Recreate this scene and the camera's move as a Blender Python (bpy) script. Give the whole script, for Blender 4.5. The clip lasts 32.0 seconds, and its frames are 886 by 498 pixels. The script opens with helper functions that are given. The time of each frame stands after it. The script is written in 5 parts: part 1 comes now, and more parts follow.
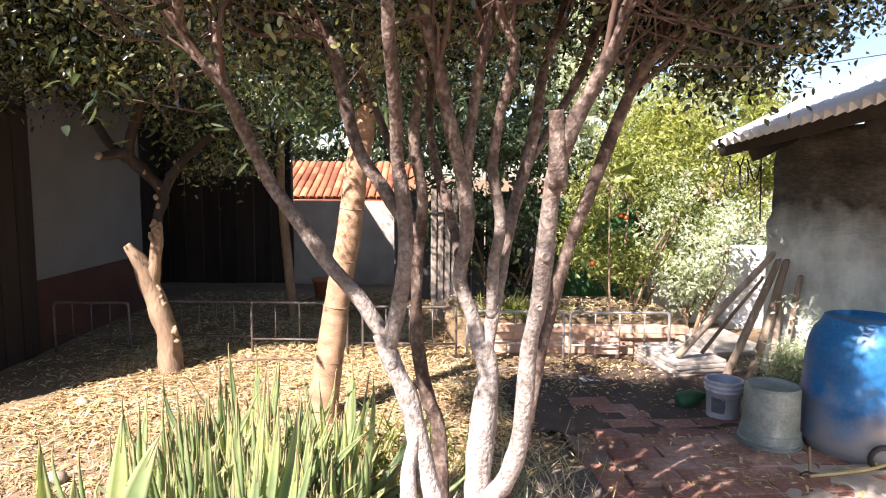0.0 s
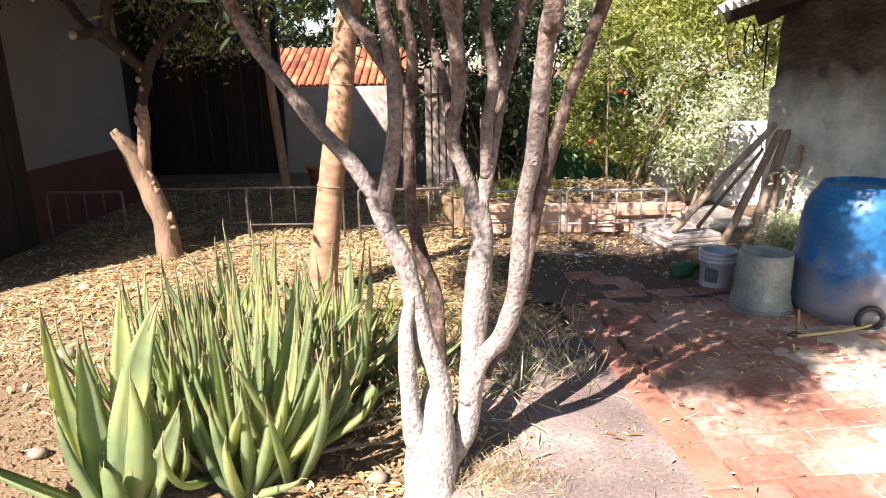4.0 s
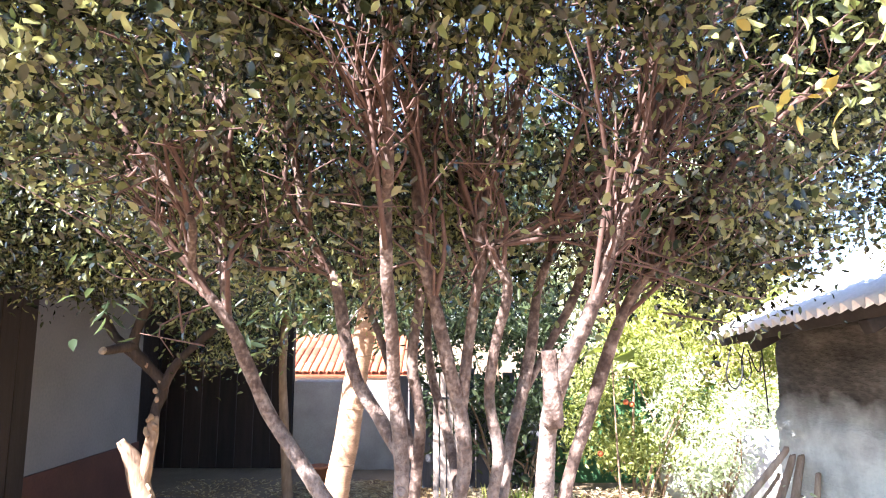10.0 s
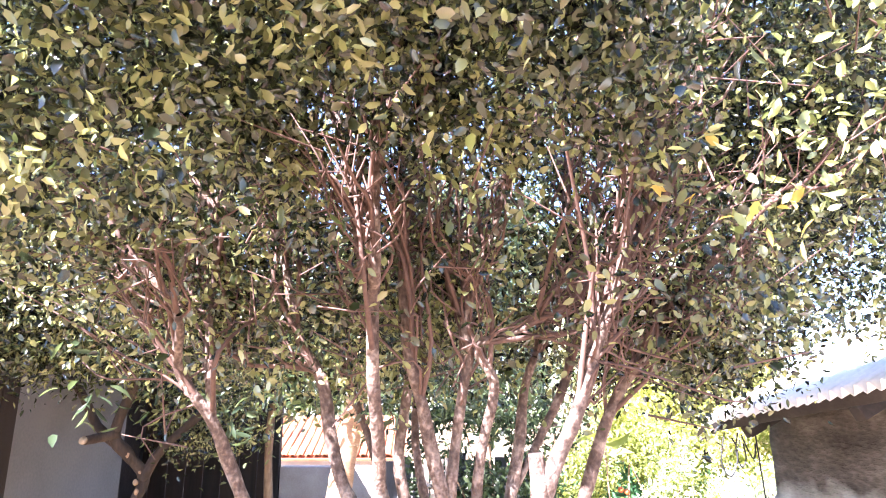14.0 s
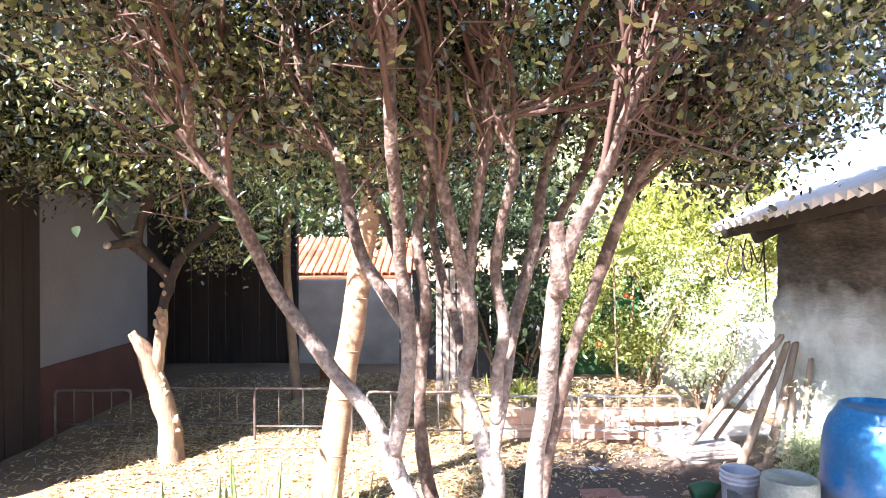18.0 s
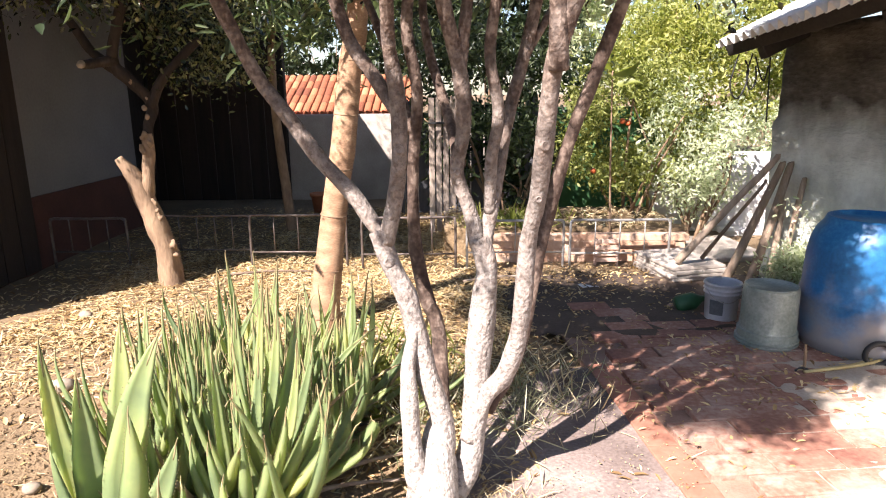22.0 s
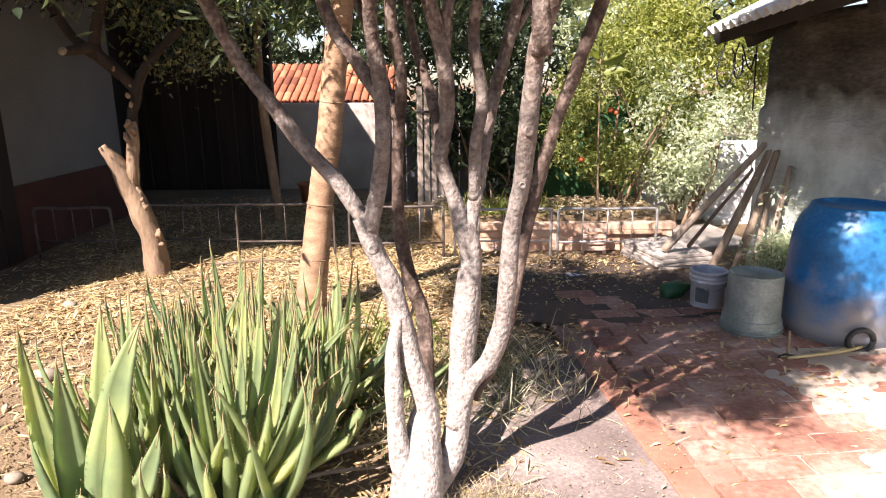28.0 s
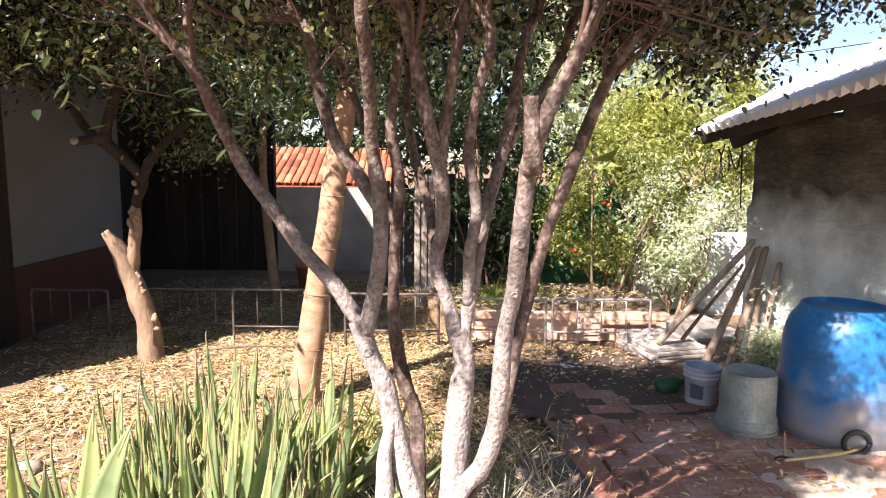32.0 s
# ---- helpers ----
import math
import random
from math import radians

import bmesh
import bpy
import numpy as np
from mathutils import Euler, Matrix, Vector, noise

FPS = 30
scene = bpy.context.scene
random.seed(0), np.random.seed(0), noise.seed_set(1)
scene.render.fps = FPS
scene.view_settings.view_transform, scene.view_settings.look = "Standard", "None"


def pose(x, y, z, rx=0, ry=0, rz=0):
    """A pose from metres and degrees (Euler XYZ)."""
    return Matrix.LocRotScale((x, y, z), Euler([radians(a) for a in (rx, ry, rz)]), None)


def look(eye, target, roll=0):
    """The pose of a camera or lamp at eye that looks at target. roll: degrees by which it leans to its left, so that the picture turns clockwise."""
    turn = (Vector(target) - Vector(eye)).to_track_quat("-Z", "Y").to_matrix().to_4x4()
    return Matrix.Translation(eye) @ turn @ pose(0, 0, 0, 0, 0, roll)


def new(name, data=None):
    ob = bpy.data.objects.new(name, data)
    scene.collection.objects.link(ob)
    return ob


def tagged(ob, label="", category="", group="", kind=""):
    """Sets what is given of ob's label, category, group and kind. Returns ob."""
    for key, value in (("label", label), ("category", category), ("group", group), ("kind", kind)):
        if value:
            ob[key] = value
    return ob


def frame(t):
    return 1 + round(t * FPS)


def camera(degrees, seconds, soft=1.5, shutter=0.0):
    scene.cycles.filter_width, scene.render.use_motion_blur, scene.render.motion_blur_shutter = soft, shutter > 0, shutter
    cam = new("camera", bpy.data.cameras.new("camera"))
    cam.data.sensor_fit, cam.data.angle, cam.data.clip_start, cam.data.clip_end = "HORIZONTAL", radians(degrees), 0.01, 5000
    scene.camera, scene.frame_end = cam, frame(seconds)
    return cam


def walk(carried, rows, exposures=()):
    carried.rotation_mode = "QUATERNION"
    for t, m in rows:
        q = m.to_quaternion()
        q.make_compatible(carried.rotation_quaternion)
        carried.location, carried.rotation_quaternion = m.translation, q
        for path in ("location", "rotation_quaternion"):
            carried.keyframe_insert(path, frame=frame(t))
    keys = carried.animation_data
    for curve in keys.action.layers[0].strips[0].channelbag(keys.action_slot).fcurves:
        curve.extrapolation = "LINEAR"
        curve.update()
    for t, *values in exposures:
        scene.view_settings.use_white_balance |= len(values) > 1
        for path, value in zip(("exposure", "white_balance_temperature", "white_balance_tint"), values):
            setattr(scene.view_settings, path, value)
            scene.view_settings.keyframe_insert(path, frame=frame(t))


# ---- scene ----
cam = camera(69.0, 32.0, 1.1)
EXPOSURES = [(0, 2.07, 6250, 21), (2, 1.82, 6400, 20), (5, 1.84, 6350, 21), (7, 2.2, 6000, 21), (8, 2.62, 5800, 20), (9, 2.85, 5800, 19), (10, 3.42, 5700, 21), (11, 3.75, 5850, 24), (12, 4.1, 5700, 26), (13.5, 4.25, 5650, 27), (15.5, 4.22, 5650, 28), (17, 3.95, 5750, 27), (18.5, 2.95, 5900, 20), (20, 2.3, 6150, 19), (21.5, 2.05, 6300, 21), (23, 1.79, 6350, 18), (25, 1.74, 6400, 19), (28, 1.79, 6350, 22), (32, 1.98, 6300, 23)]
PATH = [
    (0, (-0.087, -0.023, 1.561), (-0.116, 1.964, 1.341), 0.4),
    (0.5, (-0.083, -0.018, 1.524), (-0.111, 1.955, 1.203), -0.1),
    (1, (-0.081, -0.010, 1.490), (-0.098, 1.947, 1.078), -0.6),
    (1.5, (-0.073, -0.010, 1.462), (-0.096, 1.928, 0.968), -0.7),
    (2, (-0.071, -0.005, 1.448), (-0.090, 1.920, 0.909), -0.8),
    (2.5, (-0.072, -0.008, 1.440), (-0.082, 1.911, 0.877), -0.6),
    (4.5, (-0.073, -0.006, 1.455), (-0.112, 1.927, 0.943), -1.2),
    (5, (-0.062, 0.000, 1.501), (-0.125, 1.958, 1.098), -1.5),
    (5.5, (-0.072, -0.006, 1.546), (-0.134, 1.968, 1.229), -1.4),
    (6, (-0.073, -0.011, 1.596), (-0.130, 1.976, 1.375), -0.9),
    (6.5, (-0.059, -0.004, 1.629), (-0.115, 1.990, 1.491), -0.4),
    (7, (-0.066, -0.010, 1.646), (-0.118, 1.988, 1.557), 0.0),
    (7.5, (-0.076, -0.023, 1.669), (-0.132, 1.975, 1.634), 0.6),
    (8, (-0.072, -0.027, 1.686), (-0.139, 1.972, 1.700), 0.4),
    (8.5, (-0.073, -0.041, 1.714), (-0.148, 1.955, 1.812), 0.2),
    (9, (-0.066, -0.032, 1.738), (-0.121, 1.961, 1.904), -0.0),
    (9.5, (-0.067, -0.056, 1.758), (-0.121, 1.930, 1.993), 0.1),
    (10, (-0.061, -0.065, 1.775), (-0.106, 1.914, 2.059), 0.1),
    (10.5, (-0.062, -0.083, 1.787), (-0.101, 1.893, 2.096), -0.1),
    (11, (-0.058, -0.102, 1.794), (-0.110, 1.869, 2.131), 0.1),
    (11.5, (-0.059, -0.095, 1.813), (-0.103, 1.865, 2.209), 0.6),
    (12, (-0.067, -0.110, 1.829), (-0.096, 1.840, 2.274), 0.2),
    (12.5, (-0.062, -0.106, 1.831), (-0.090, 1.843, 2.278), 0.1),
    (13, (-0.058, -0.105, 1.835), (-0.091, 1.840, 2.297), 0.0),
    (13.5, (-0.049, -0.113, 1.848), (-0.066, 1.821, 2.359), -0.2),
    (15.5, (-0.040, -0.089, 1.822), (-0.063, 1.864, 2.256), -0.2),
    (16, (-0.059, -0.084, 1.813), (-0.066, 1.885, 2.165), -0.6),
    (16.5, (-0.053, -0.066, 1.781), (-0.073, 1.917, 2.041), -0.6),
    (17, (-0.055, -0.047, 1.743), (-0.081, 1.947, 1.904), -0.5),
    (17.5, (-0.070, -0.034, 1.708), (-0.103, 1.964, 1.779), -0.2),
    (18, (-0.079, -0.024, 1.679), (-0.126, 1.975, 1.674), -0.2),
    (18.5, (-0.075, -0.013, 1.650), (-0.130, 1.984, 1.564), -0.5),
    (19, (-0.074, -0.008, 1.624), (-0.119, 1.986, 1.480), -0.4),
    (19.5, (-0.079, -0.001, 1.594), (-0.126, 1.988, 1.390), -0.4),
    (20, (-0.084, 0.002, 1.567), (-0.127, 1.985, 1.304), -0.2),
    (20.5, (-0.083, 0.008, 1.540), (-0.123, 1.981, 1.217), -0.1),
    (21, (-0.083, 0.015, 1.513), (-0.111, 1.978, 1.132), -0.3),
    (21.5, (-0.082, 0.016, 1.493), (-0.112, 1.972, 1.074), -0.4),
    (22, (-0.077, 0.020, 1.475), (-0.106, 1.965, 1.008), -0.5),
    (22.5, (-0.076, 0.025, 1.451), (-0.096, 1.957, 0.936), -0.4),
    (23, (-0.076, 0.028, 1.443), (-0.112, 1.951, 0.896), -0.5),
    (23.5, (-0.073, 0.014, 1.437), (-0.088, 1.934, 0.874), -0.3),
    (24, (-0.069, 0.021, 1.433), (-0.091, 1.936, 0.858), -0.4),
    (24.5, (-0.068, 0.020, 1.429), (-0.093, 1.934, 0.847), -0.5),
    (25, (-0.065, 0.022, 1.428), (-0.061, 1.937, 0.850), -0.0),
    (25.5, (-0.064, 0.024, 1.432), (-0.058, 1.939, 0.854), -0.2),
    (27.5, (-0.056, 0.024, 1.453), (-0.057, 1.956, 0.934), -0.4),
    (28, (-0.057, 0.024, 1.461), (-0.056, 1.962, 0.965), -0.4),
    (28.5, (-0.059, 0.022, 1.472), (-0.061, 1.967, 1.007), -0.4),
    (29, (-0.056, 0.018, 1.484), (-0.065, 1.971, 1.052), -0.4),
    (29.5, (-0.054, 0.015, 1.500), (-0.070, 1.976, 1.105), -0.4),
    (30, (-0.053, 0.013, 1.513), (-0.060, 1.979, 1.146), -0.0),
    (30.5, (-0.054, 0.012, 1.530), (-0.059, 1.985, 1.201), 0.2),
    (31, (-0.056, 0.005, 1.543), (-0.057, 1.983, 1.244), 0.3),
    (31.5, (-0.057, 0.004, 1.547), (-0.060, 1.983, 1.259), 0.4),
    (32, (-0.051, -0.011, 1.561), (-0.039, 1.972, 1.301), 0.6),
]
walk(cam, [(t, look(eye, target, roll)) for t, eye, target, roll in PATH], EXPOSURES)

# ---- light ----
world = bpy.data.worlds.new("sky")
scene.world = world
world.use_nodes = True
wn = world.node_tree
sky = wn.nodes.new("ShaderNodeTexSky")
sky.sky_type = "NISHITA"
sky.sun_disc = False
sky.sun_elevation = radians(44)
sky.sun_rotation = radians(218)
sky.air_density, sky.dust_density, sky.ozone_density = 1.1, 0.5, 2.0
wn.nodes["Background"].inputs["Strength"].default_value = 0.05
wn.links.new(sky.outputs["Color"], wn.nodes["Background"].inputs["Color"])
sun = new("sun", bpy.data.lights.new("sun", "SUN"))
sun.data.energy, sun.data.angle, sun.data.color = 5.0, radians(0.55), (1.0, 0.93, 0.82)
sun.matrix_world = look((-6.2, -7.85, 9.66), (0, 0, 0))

# ---- materials ----
def mat(name, stops, scale=6.0, rough=0.8, bump=0.3, fine=60.0, metal=0.0, spec=0.4, islands=0.0, objects=0.0, fine_mix=0.35, stretch=(1, 1, 1), dist=0.01, placed=False):
    """Two noises, coarse and fine, run through a ramp of base colours; relief from the fine one."""
    m = bpy.data.materials.new(name)
    m.use_nodes = True
    nt = m.node_tree
    N, Lk = nt.nodes, nt.links
    bs = N["Principled BSDF"]
    tc = N.new("ShaderNodeTexCoord")
    mp = N.new("ShaderNodeMapping")
    mp.inputs["Scale"].default_value = stretch
    gp = N.new("ShaderNodeNewGeometry")
    Lk.new(gp.outputs["Position"] if placed else tc.outputs["Object"], mp.inputs["Vector"])
    a, b = N.new("ShaderNodeTexNoise"), N.new("ShaderNodeTexNoise")
    for n, sc, de in ((a, scale, 5), (b, fine, 3)):
        n.inputs["Scale"].default_value, n.inputs["Detail"].default_value = sc, de
        Lk.new(mp.outputs["Vector"], n.inputs["Vector"])
    mix = N.new("ShaderNodeMix")
    mix.inputs["Factor"].default_value = fine_mix
    Lk.new(a.outputs["Fac"], mix.inputs["A"])
    Lk.new(b.outputs["Fac"], mix.inputs["B"])
    fac = mix.outputs["Result"]
    for amount, node, out in ((islands, "ShaderNodeNewGeometry", "Random Per Island"), (objects, "ShaderNodeObjectInfo", "Random")):
        if amount:
            g = N.new(node)
            k = N.new("ShaderNodeMath")
            k.operation, k.inputs[1].default_value, k.inputs[2].default_value = "MULTIPLY_ADD", amount, -amount / 2
            Lk.new(g.outputs[out], k.inputs[0])
            s = N.new("ShaderNodeMath")
            s.operation = "ADD"
            Lk.new(fac, s.inputs[0])
            Lk.new(k.outputs[0], s.inputs[1])
            fac = s.outputs[0]
    ramp = N.new("ShaderNodeValToRGB")
    els = ramp.color_ramp.elements
    while len(els) < len(stops):
        els.new(0.5)
    for e, (p, c) in zip(els, stops):
        e.position, e.color = p, (*c, 1)
    Lk.new(fac, ramp.inputs["Fac"])
    Lk.new(ramp.outputs["Color"], bs.inputs["Base Color"])
    bs.inputs["Roughness"].default_value, bs.inputs["Metallic"].default_value = rough, metal
    bs.inputs["Specular IOR Level"].default_value = spec
    if bump:
        bp = N.new("ShaderNodeBump")
        bp.inputs["Strength"].default_value, bp.inputs["Distance"].default_value = bump, dist
        Lk.new(mix.outputs["Result"], bp.inputs["Height"])
        Lk.new(bp.outputs["Normal"], bs.inputs["Normal"])
    return m


def leafy(name, stops, glow=0.45, rough=0.45, spec=0.5, objects=0.0, scale=2.0):
    """A thin leaf: gloss on top, light let through, colour varied leaf by leaf."""
    m = mat(name, stops, scale, rough, 0.15, 30.0, islands=0.0 if objects else 0.75, objects=objects, fine_mix=0.15, spec=spec)
    N, Lk = m.node_tree.nodes, m.node_tree.links
    bs, ramp = N["Principled BSDF"], next(n for n in N if n.bl_idname == "ShaderNodeValToRGB")
    tr = N.new("ShaderNodeBsdfTranslucent")
    hs = N.new("ShaderNodeHueSaturation")
    hs.inputs["Saturation"].default_value, hs.inputs["Value"].default_value = 1.15, 1.7
    Lk.new(ramp.outputs["Color"], hs.inputs["Color"])
    Lk.new(hs.outputs["Color"], tr.inputs["Color"])
    mx = N.new("ShaderNodeMixShader")
    mx.inputs["Fac"].default_value = glow
    Lk.new(bs.outputs[0], mx.inputs[1])
    Lk.new(tr.outputs[0], mx.inputs[2])
    Lk.new(mx.outputs[0], N["Material Output"].inputs["Surface"])
    return m


def painted(m, colour, low, high, scale=14.0, spread=0.35, chips=False, stains=0.0):
    """Paint over a material from the ground up, ending raggedly between two heights; chipped."""
    N, Lk = m.node_tree.nodes, m.node_tree.links
    bs, ramp = N["Principled BSDF"], next(n for n in N if n.bl_idname == "ShaderNodeValToRGB")
    tc, sp = N.new("ShaderNodeTexCoord"), N.new("ShaderNodeSeparateXYZ")
    Lk.new(tc.outputs["Object"], sp.inputs[0])
    nz = N.new("ShaderNodeTexNoise")
    nz.inputs["Scale"].default_value, nz.inputs["Detail"].default_value = scale, 6
    Lk.new(tc.outputs["Object"], nz.inputs["Vector"])
    ad = N.new("ShaderNodeMath")
    ad.operation, ad.inputs[1].default_value = "MULTIPLY_ADD", spread * 4
    Lk.new(nz.outputs["Fac"], ad.inputs[0])
    Lk.new(sp.outputs["Z"], ad.inputs[2])
    mr = N.new("ShaderNodeMapRange")
    mr.inputs["From Min"].default_value, mr.inputs["From Max"].default_value = low + spread * 2, high + spread * 2
    mr.inputs["To Min"].default_value, mr.inputs["To Max"].default_value = 0.92, 0.0
    Lk.new(ad.outputs[0], mr.inputs["Value"])
    out = mr.outputs["Result"]
    if chips:
        cn, cm, cu = N.new("ShaderNodeTexNoise"), N.new("ShaderNodeMapRange"), N.new("ShaderNodeMath")
        cn.inputs["Scale"].default_value, cn.inputs["Detail"].default_value, cn.inputs["Roughness"].default_value = 55, 8, 0.8
        Lk.new(tc.outputs["Object"], cn.inputs["Vector"])
        for key, value in (("From Min", 0.42), ("From Max", 0.52), ("To Min", 0.38), ("To Max", 1.0)):
            cm.inputs[key].default_value = value
        Lk.new(cn.outputs["Fac"], cm.inputs["Value"])
        cu.operation = "MULTIPLY"
        Lk.new(out, cu.inputs[0])
        Lk.new(cm.outputs["Result"], cu.inputs[1])
        out = cu.outputs[0]
    mx = N.new("ShaderNodeMix")
    mx.data_type = "RGBA"
    Lk.new(out, mx.inputs["Factor"])
    Lk.new(ramp.outputs["Color"], mx.inputs[6])
    mx.inputs[7].default_value = (*colour, 1)
    if stains:
        sn, sr = N.new("ShaderNodeTexNoise"), N.new("ShaderNodeValToRGB")
        sn.inputs["Scale"].default_value, sn.inputs["Detail"].default_value, sn.inputs["Roughness"].default_value = 2.2, 7, 0.65
        Lk.new(tc.outputs["Object"], sn.inputs["Vector"])
        for e, pos_, k in zip(sr.color_ramp.elements, (0.36, 0.62), (1.0 - stains, 1.0)):
            e.position, e.color = pos_, (*[c * k for c in colour], 1)
        Lk.new(sn.outputs["Fac"], sr.inputs["Fac"])
        Lk.new(sr.outputs["Color"], mx.inputs[7])
    Lk.new(mx.outputs[2], bs.inputs["Base Color"])
    return m


SOIL = mat("soil", [(0.25, (0.105, 0.068, 0.036)), (0.5, (0.185, 0.127, 0.07)), (0.75, (0.27, 0.195, 0.115))], 1.6, 0.95, 0.9, 55, dist=0.03, fine_mix=0.45)
# soil with the tree's shade put into its colour
SHADED_SOIL = mat("shaded_soil", [(0.3, (0.05, 0.034, 0.025)), (0.7, (0.12, 0.084, 0.06))], 3, 0.95, 0.6, 50, dist=0.015)
SAND = mat("pale_dry_sand", [(0.3, (0.31, 0.245, 0.19)), (0.5, (0.4, 0.33, 0.265)), (0.7, (0.5, 0.43, 0.36))], 5, 0.95, 0.4, 80, dist=0.006)
YARD = mat("packed_earth", [(0.34, (0.118, 0.088, 0.077)), (0.5, (0.198, 0.153, 0.135)), (0.66, (0.33, 0.268, 0.235))], 2.5, 0.92, 0.5, 70, dist=0.012)
BRICK = mat("paving_brick", [(0.25, (0.14, 0.05, 0.037)), (0.48, (0.3, 0.15, 0.105)), (0.7, (0.47, 0.34, 0.275))], 2.2, 0.9, 0.6, 40, objects=0.14, placed=True)
BRICK_E = mat("edging_brick", [(0.25, (0.27, 0.115, 0.075)), (0.5, (0.36, 0.17, 0.115)), (0.75, (0.43, 0.25, 0.18))], 4, 0.9, 0.5, 40, objects=0.3, placed=True)
BRICK_B = mat("bed_brick", [(0.2, (0.45, 0.25, 0.16)), (0.5, (0.57, 0.37, 0.255)), (0.8, (0.66, 0.49, 0.37))], 4, 0.88, 0.5, 60, objects=0.3, placed=True)
MORTAR = mat("sandy_joint", [(0.3, (0.2, 0.115, 0.08)), (0.7, (0.34, 0.22, 0.165))], 8, 0.95, 0.5, 90)
CEMENT = mat("cement", [(0.3, (0.27, 0.23, 0.195)), (0.7, (0.46, 0.41, 0.36))], 3, 0.9, 0.4, 70)
BARK = painted(mat("whitewashed_bark", [(0.36, (0.035, 0.021, 0.015)), (0.5, (0.085, 0.056, 0.042)), (0.64, (0.22, 0.165, 0.13))], 16, 0.85, 0.9, 70, stretch=(1, 1, 0.8), dist=0.02, fine_mix=0.5), (0.39, 0.355, 0.32), 0.45, 1.7, chips=True)
BARE_BARK = mat("bare_stem_bark", [(0.36, (0.035, 0.021, 0.015)), (0.5, (0.085, 0.056, 0.042)), (0.64, (0.22, 0.165, 0.13))], 16, 0.85, 0.9, 70, stretch=(1, 1, 0.8), dist=0.02, fine_mix=0.35)
TWIG = mat("twig_bark", [(0.3, (0.05, 0.027, 0.02)), (0.7, (0.12, 0.068, 0.05))], 20, 0.8, 0.3, 90)
OLD_BARK = mat("rough_brown_bark", [(0.25, (0.1, 0.064, 0.04)), (0.5, (0.22, 0.145, 0.09)), (0.75, (0.36, 0.255, 0.16))], 9, 0.9, 1.0, 50, stretch=(1, 1, 0.3), dist=0.02)
# the rough brown bark again, darkened for limbs that hang in leaf shade
SHADED_BARK = mat("shaded_limb_bark", [(0.25, (0.011, 0.007, 0.005)), (0.5, (0.026, 0.017, 0.012)), (0.75, (0.06, 0.041, 0.029))], 9, 0.9, 1.0, 50, stretch=(1, 1, 0.3), dist=0.02)
CUTWOOD = mat("cut_wood", [(0.3, (0.2, 0.14, 0.085)), (0.7, (0.36, 0.28, 0.19))], 20, 0.85, 0.3, 80)
RINGED = mat("pale_ringed_bark", [(0.28, (0.15, 0.085, 0.05)), (0.5, (0.3, 0.18, 0.105)), (0.72, (0.42, 0.29, 0.18))], 8, 0.85, 0.5, 60, stretch=(1, 1, 2.5))
# ramp stretched so single leaves imitate sunlit specks among shaded ones
LEAF = leafy("glossy_green_leaf", [(0.2, (0.009, 0.014, 0.006)), (0.5, (0.03, 0.039, 0.015)), (0.8, (0.225, 0.235, 0.095))], 0.3, 0.25, 0.85)
# pale leaf colour that imitates sunlight on the nearest sprays
LEAF_LIT = leafy("lit_pale_leaf", [(0.2, (0.09, 0.108, 0.038)), (0.5, (0.22, 0.245, 0.085)), (0.8, (0.43, 0.44, 0.2))], 0.45, 0.3, 0.7)
LEAF_Y = leafy("yellowing_leaf", [(0.3, (0.34, 0.25, 0.06)), (0.7, (0.5, 0.42, 0.13))], 0.4)
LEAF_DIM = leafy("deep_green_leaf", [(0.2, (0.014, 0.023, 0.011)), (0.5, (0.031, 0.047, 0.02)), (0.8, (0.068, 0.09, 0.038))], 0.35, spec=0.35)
# green made paler in place of the sun that misses this crown
LEAF_MANGO = leafy("long_lit_green_leaf", [(0.2, (0.08, 0.12, 0.045)), (0.5, (0.17, 0.22, 0.09)), (0.8, (0.29, 0.33, 0.16))], 0.45, 0.35)
LEAF_LIME = leafy("yellow_green_leaf", [(0.2, (0.13, 0.16, 0.03)), (0.5, (0.24, 0.26, 0.06)), (0.8, (0.37, 0.37, 0.12))], 0.45)
LEAF_CITRUS = leafy("citrus_leaf", [(0.2, (0.09, 0.11, 0.02)), (0.5, (0.17, 0.195, 0.045)), (0.8, (0.29, 0.3, 0.1))], 0.4, 0.5)
LEAF_PALE = leafy("pale_grey_green_leaf", [(0.2, (0.26, 0.31, 0.18)), (0.5, (0.42, 0.46, 0.3)), (0.8, (0.58, 0.6, 0.45))], 0.45)
ORANGE = mat("orange_peel", [(0.3, (0.4, 0.075, 0.02)), (0.7, (0.52, 0.13, 0.03))], 8, 0.5, 0.2, 120)
AGAVE = leafy("fleshy_agave_leaf", [(0.2, (0.15, 0.21, 0.11)), (0.45, (0.26, 0.325, 0.15)), (0.65, (0.38, 0.425, 0.18)), (0.85, (0.5, 0.48, 0.2))], 0.42, 0.5, objects=0.26, scale=5.0)
DRY_BLADE = mat("withered_agave_leaf", [(0.25, (0.2, 0.13, 0.07)), (0.55, (0.36, 0.27, 0.15)), (0.8, (0.48, 0.39, 0.24))], 9, 0.85, 0.4, 60)
SPINE = mat("dry_spine", [(0.3, (0.16, 0.13, 0.06)), (0.7, (0.32, 0.26, 0.13))], 20, 0.7, 0.1)
DRY = leafy("dry_leaf", [(0.1, (0.17, 0.1, 0.045)), (0.45, (0.43, 0.3, 0.14)), (0.85, (0.7, 0.56, 0.31))], 0.15, 0.8, 0.2)
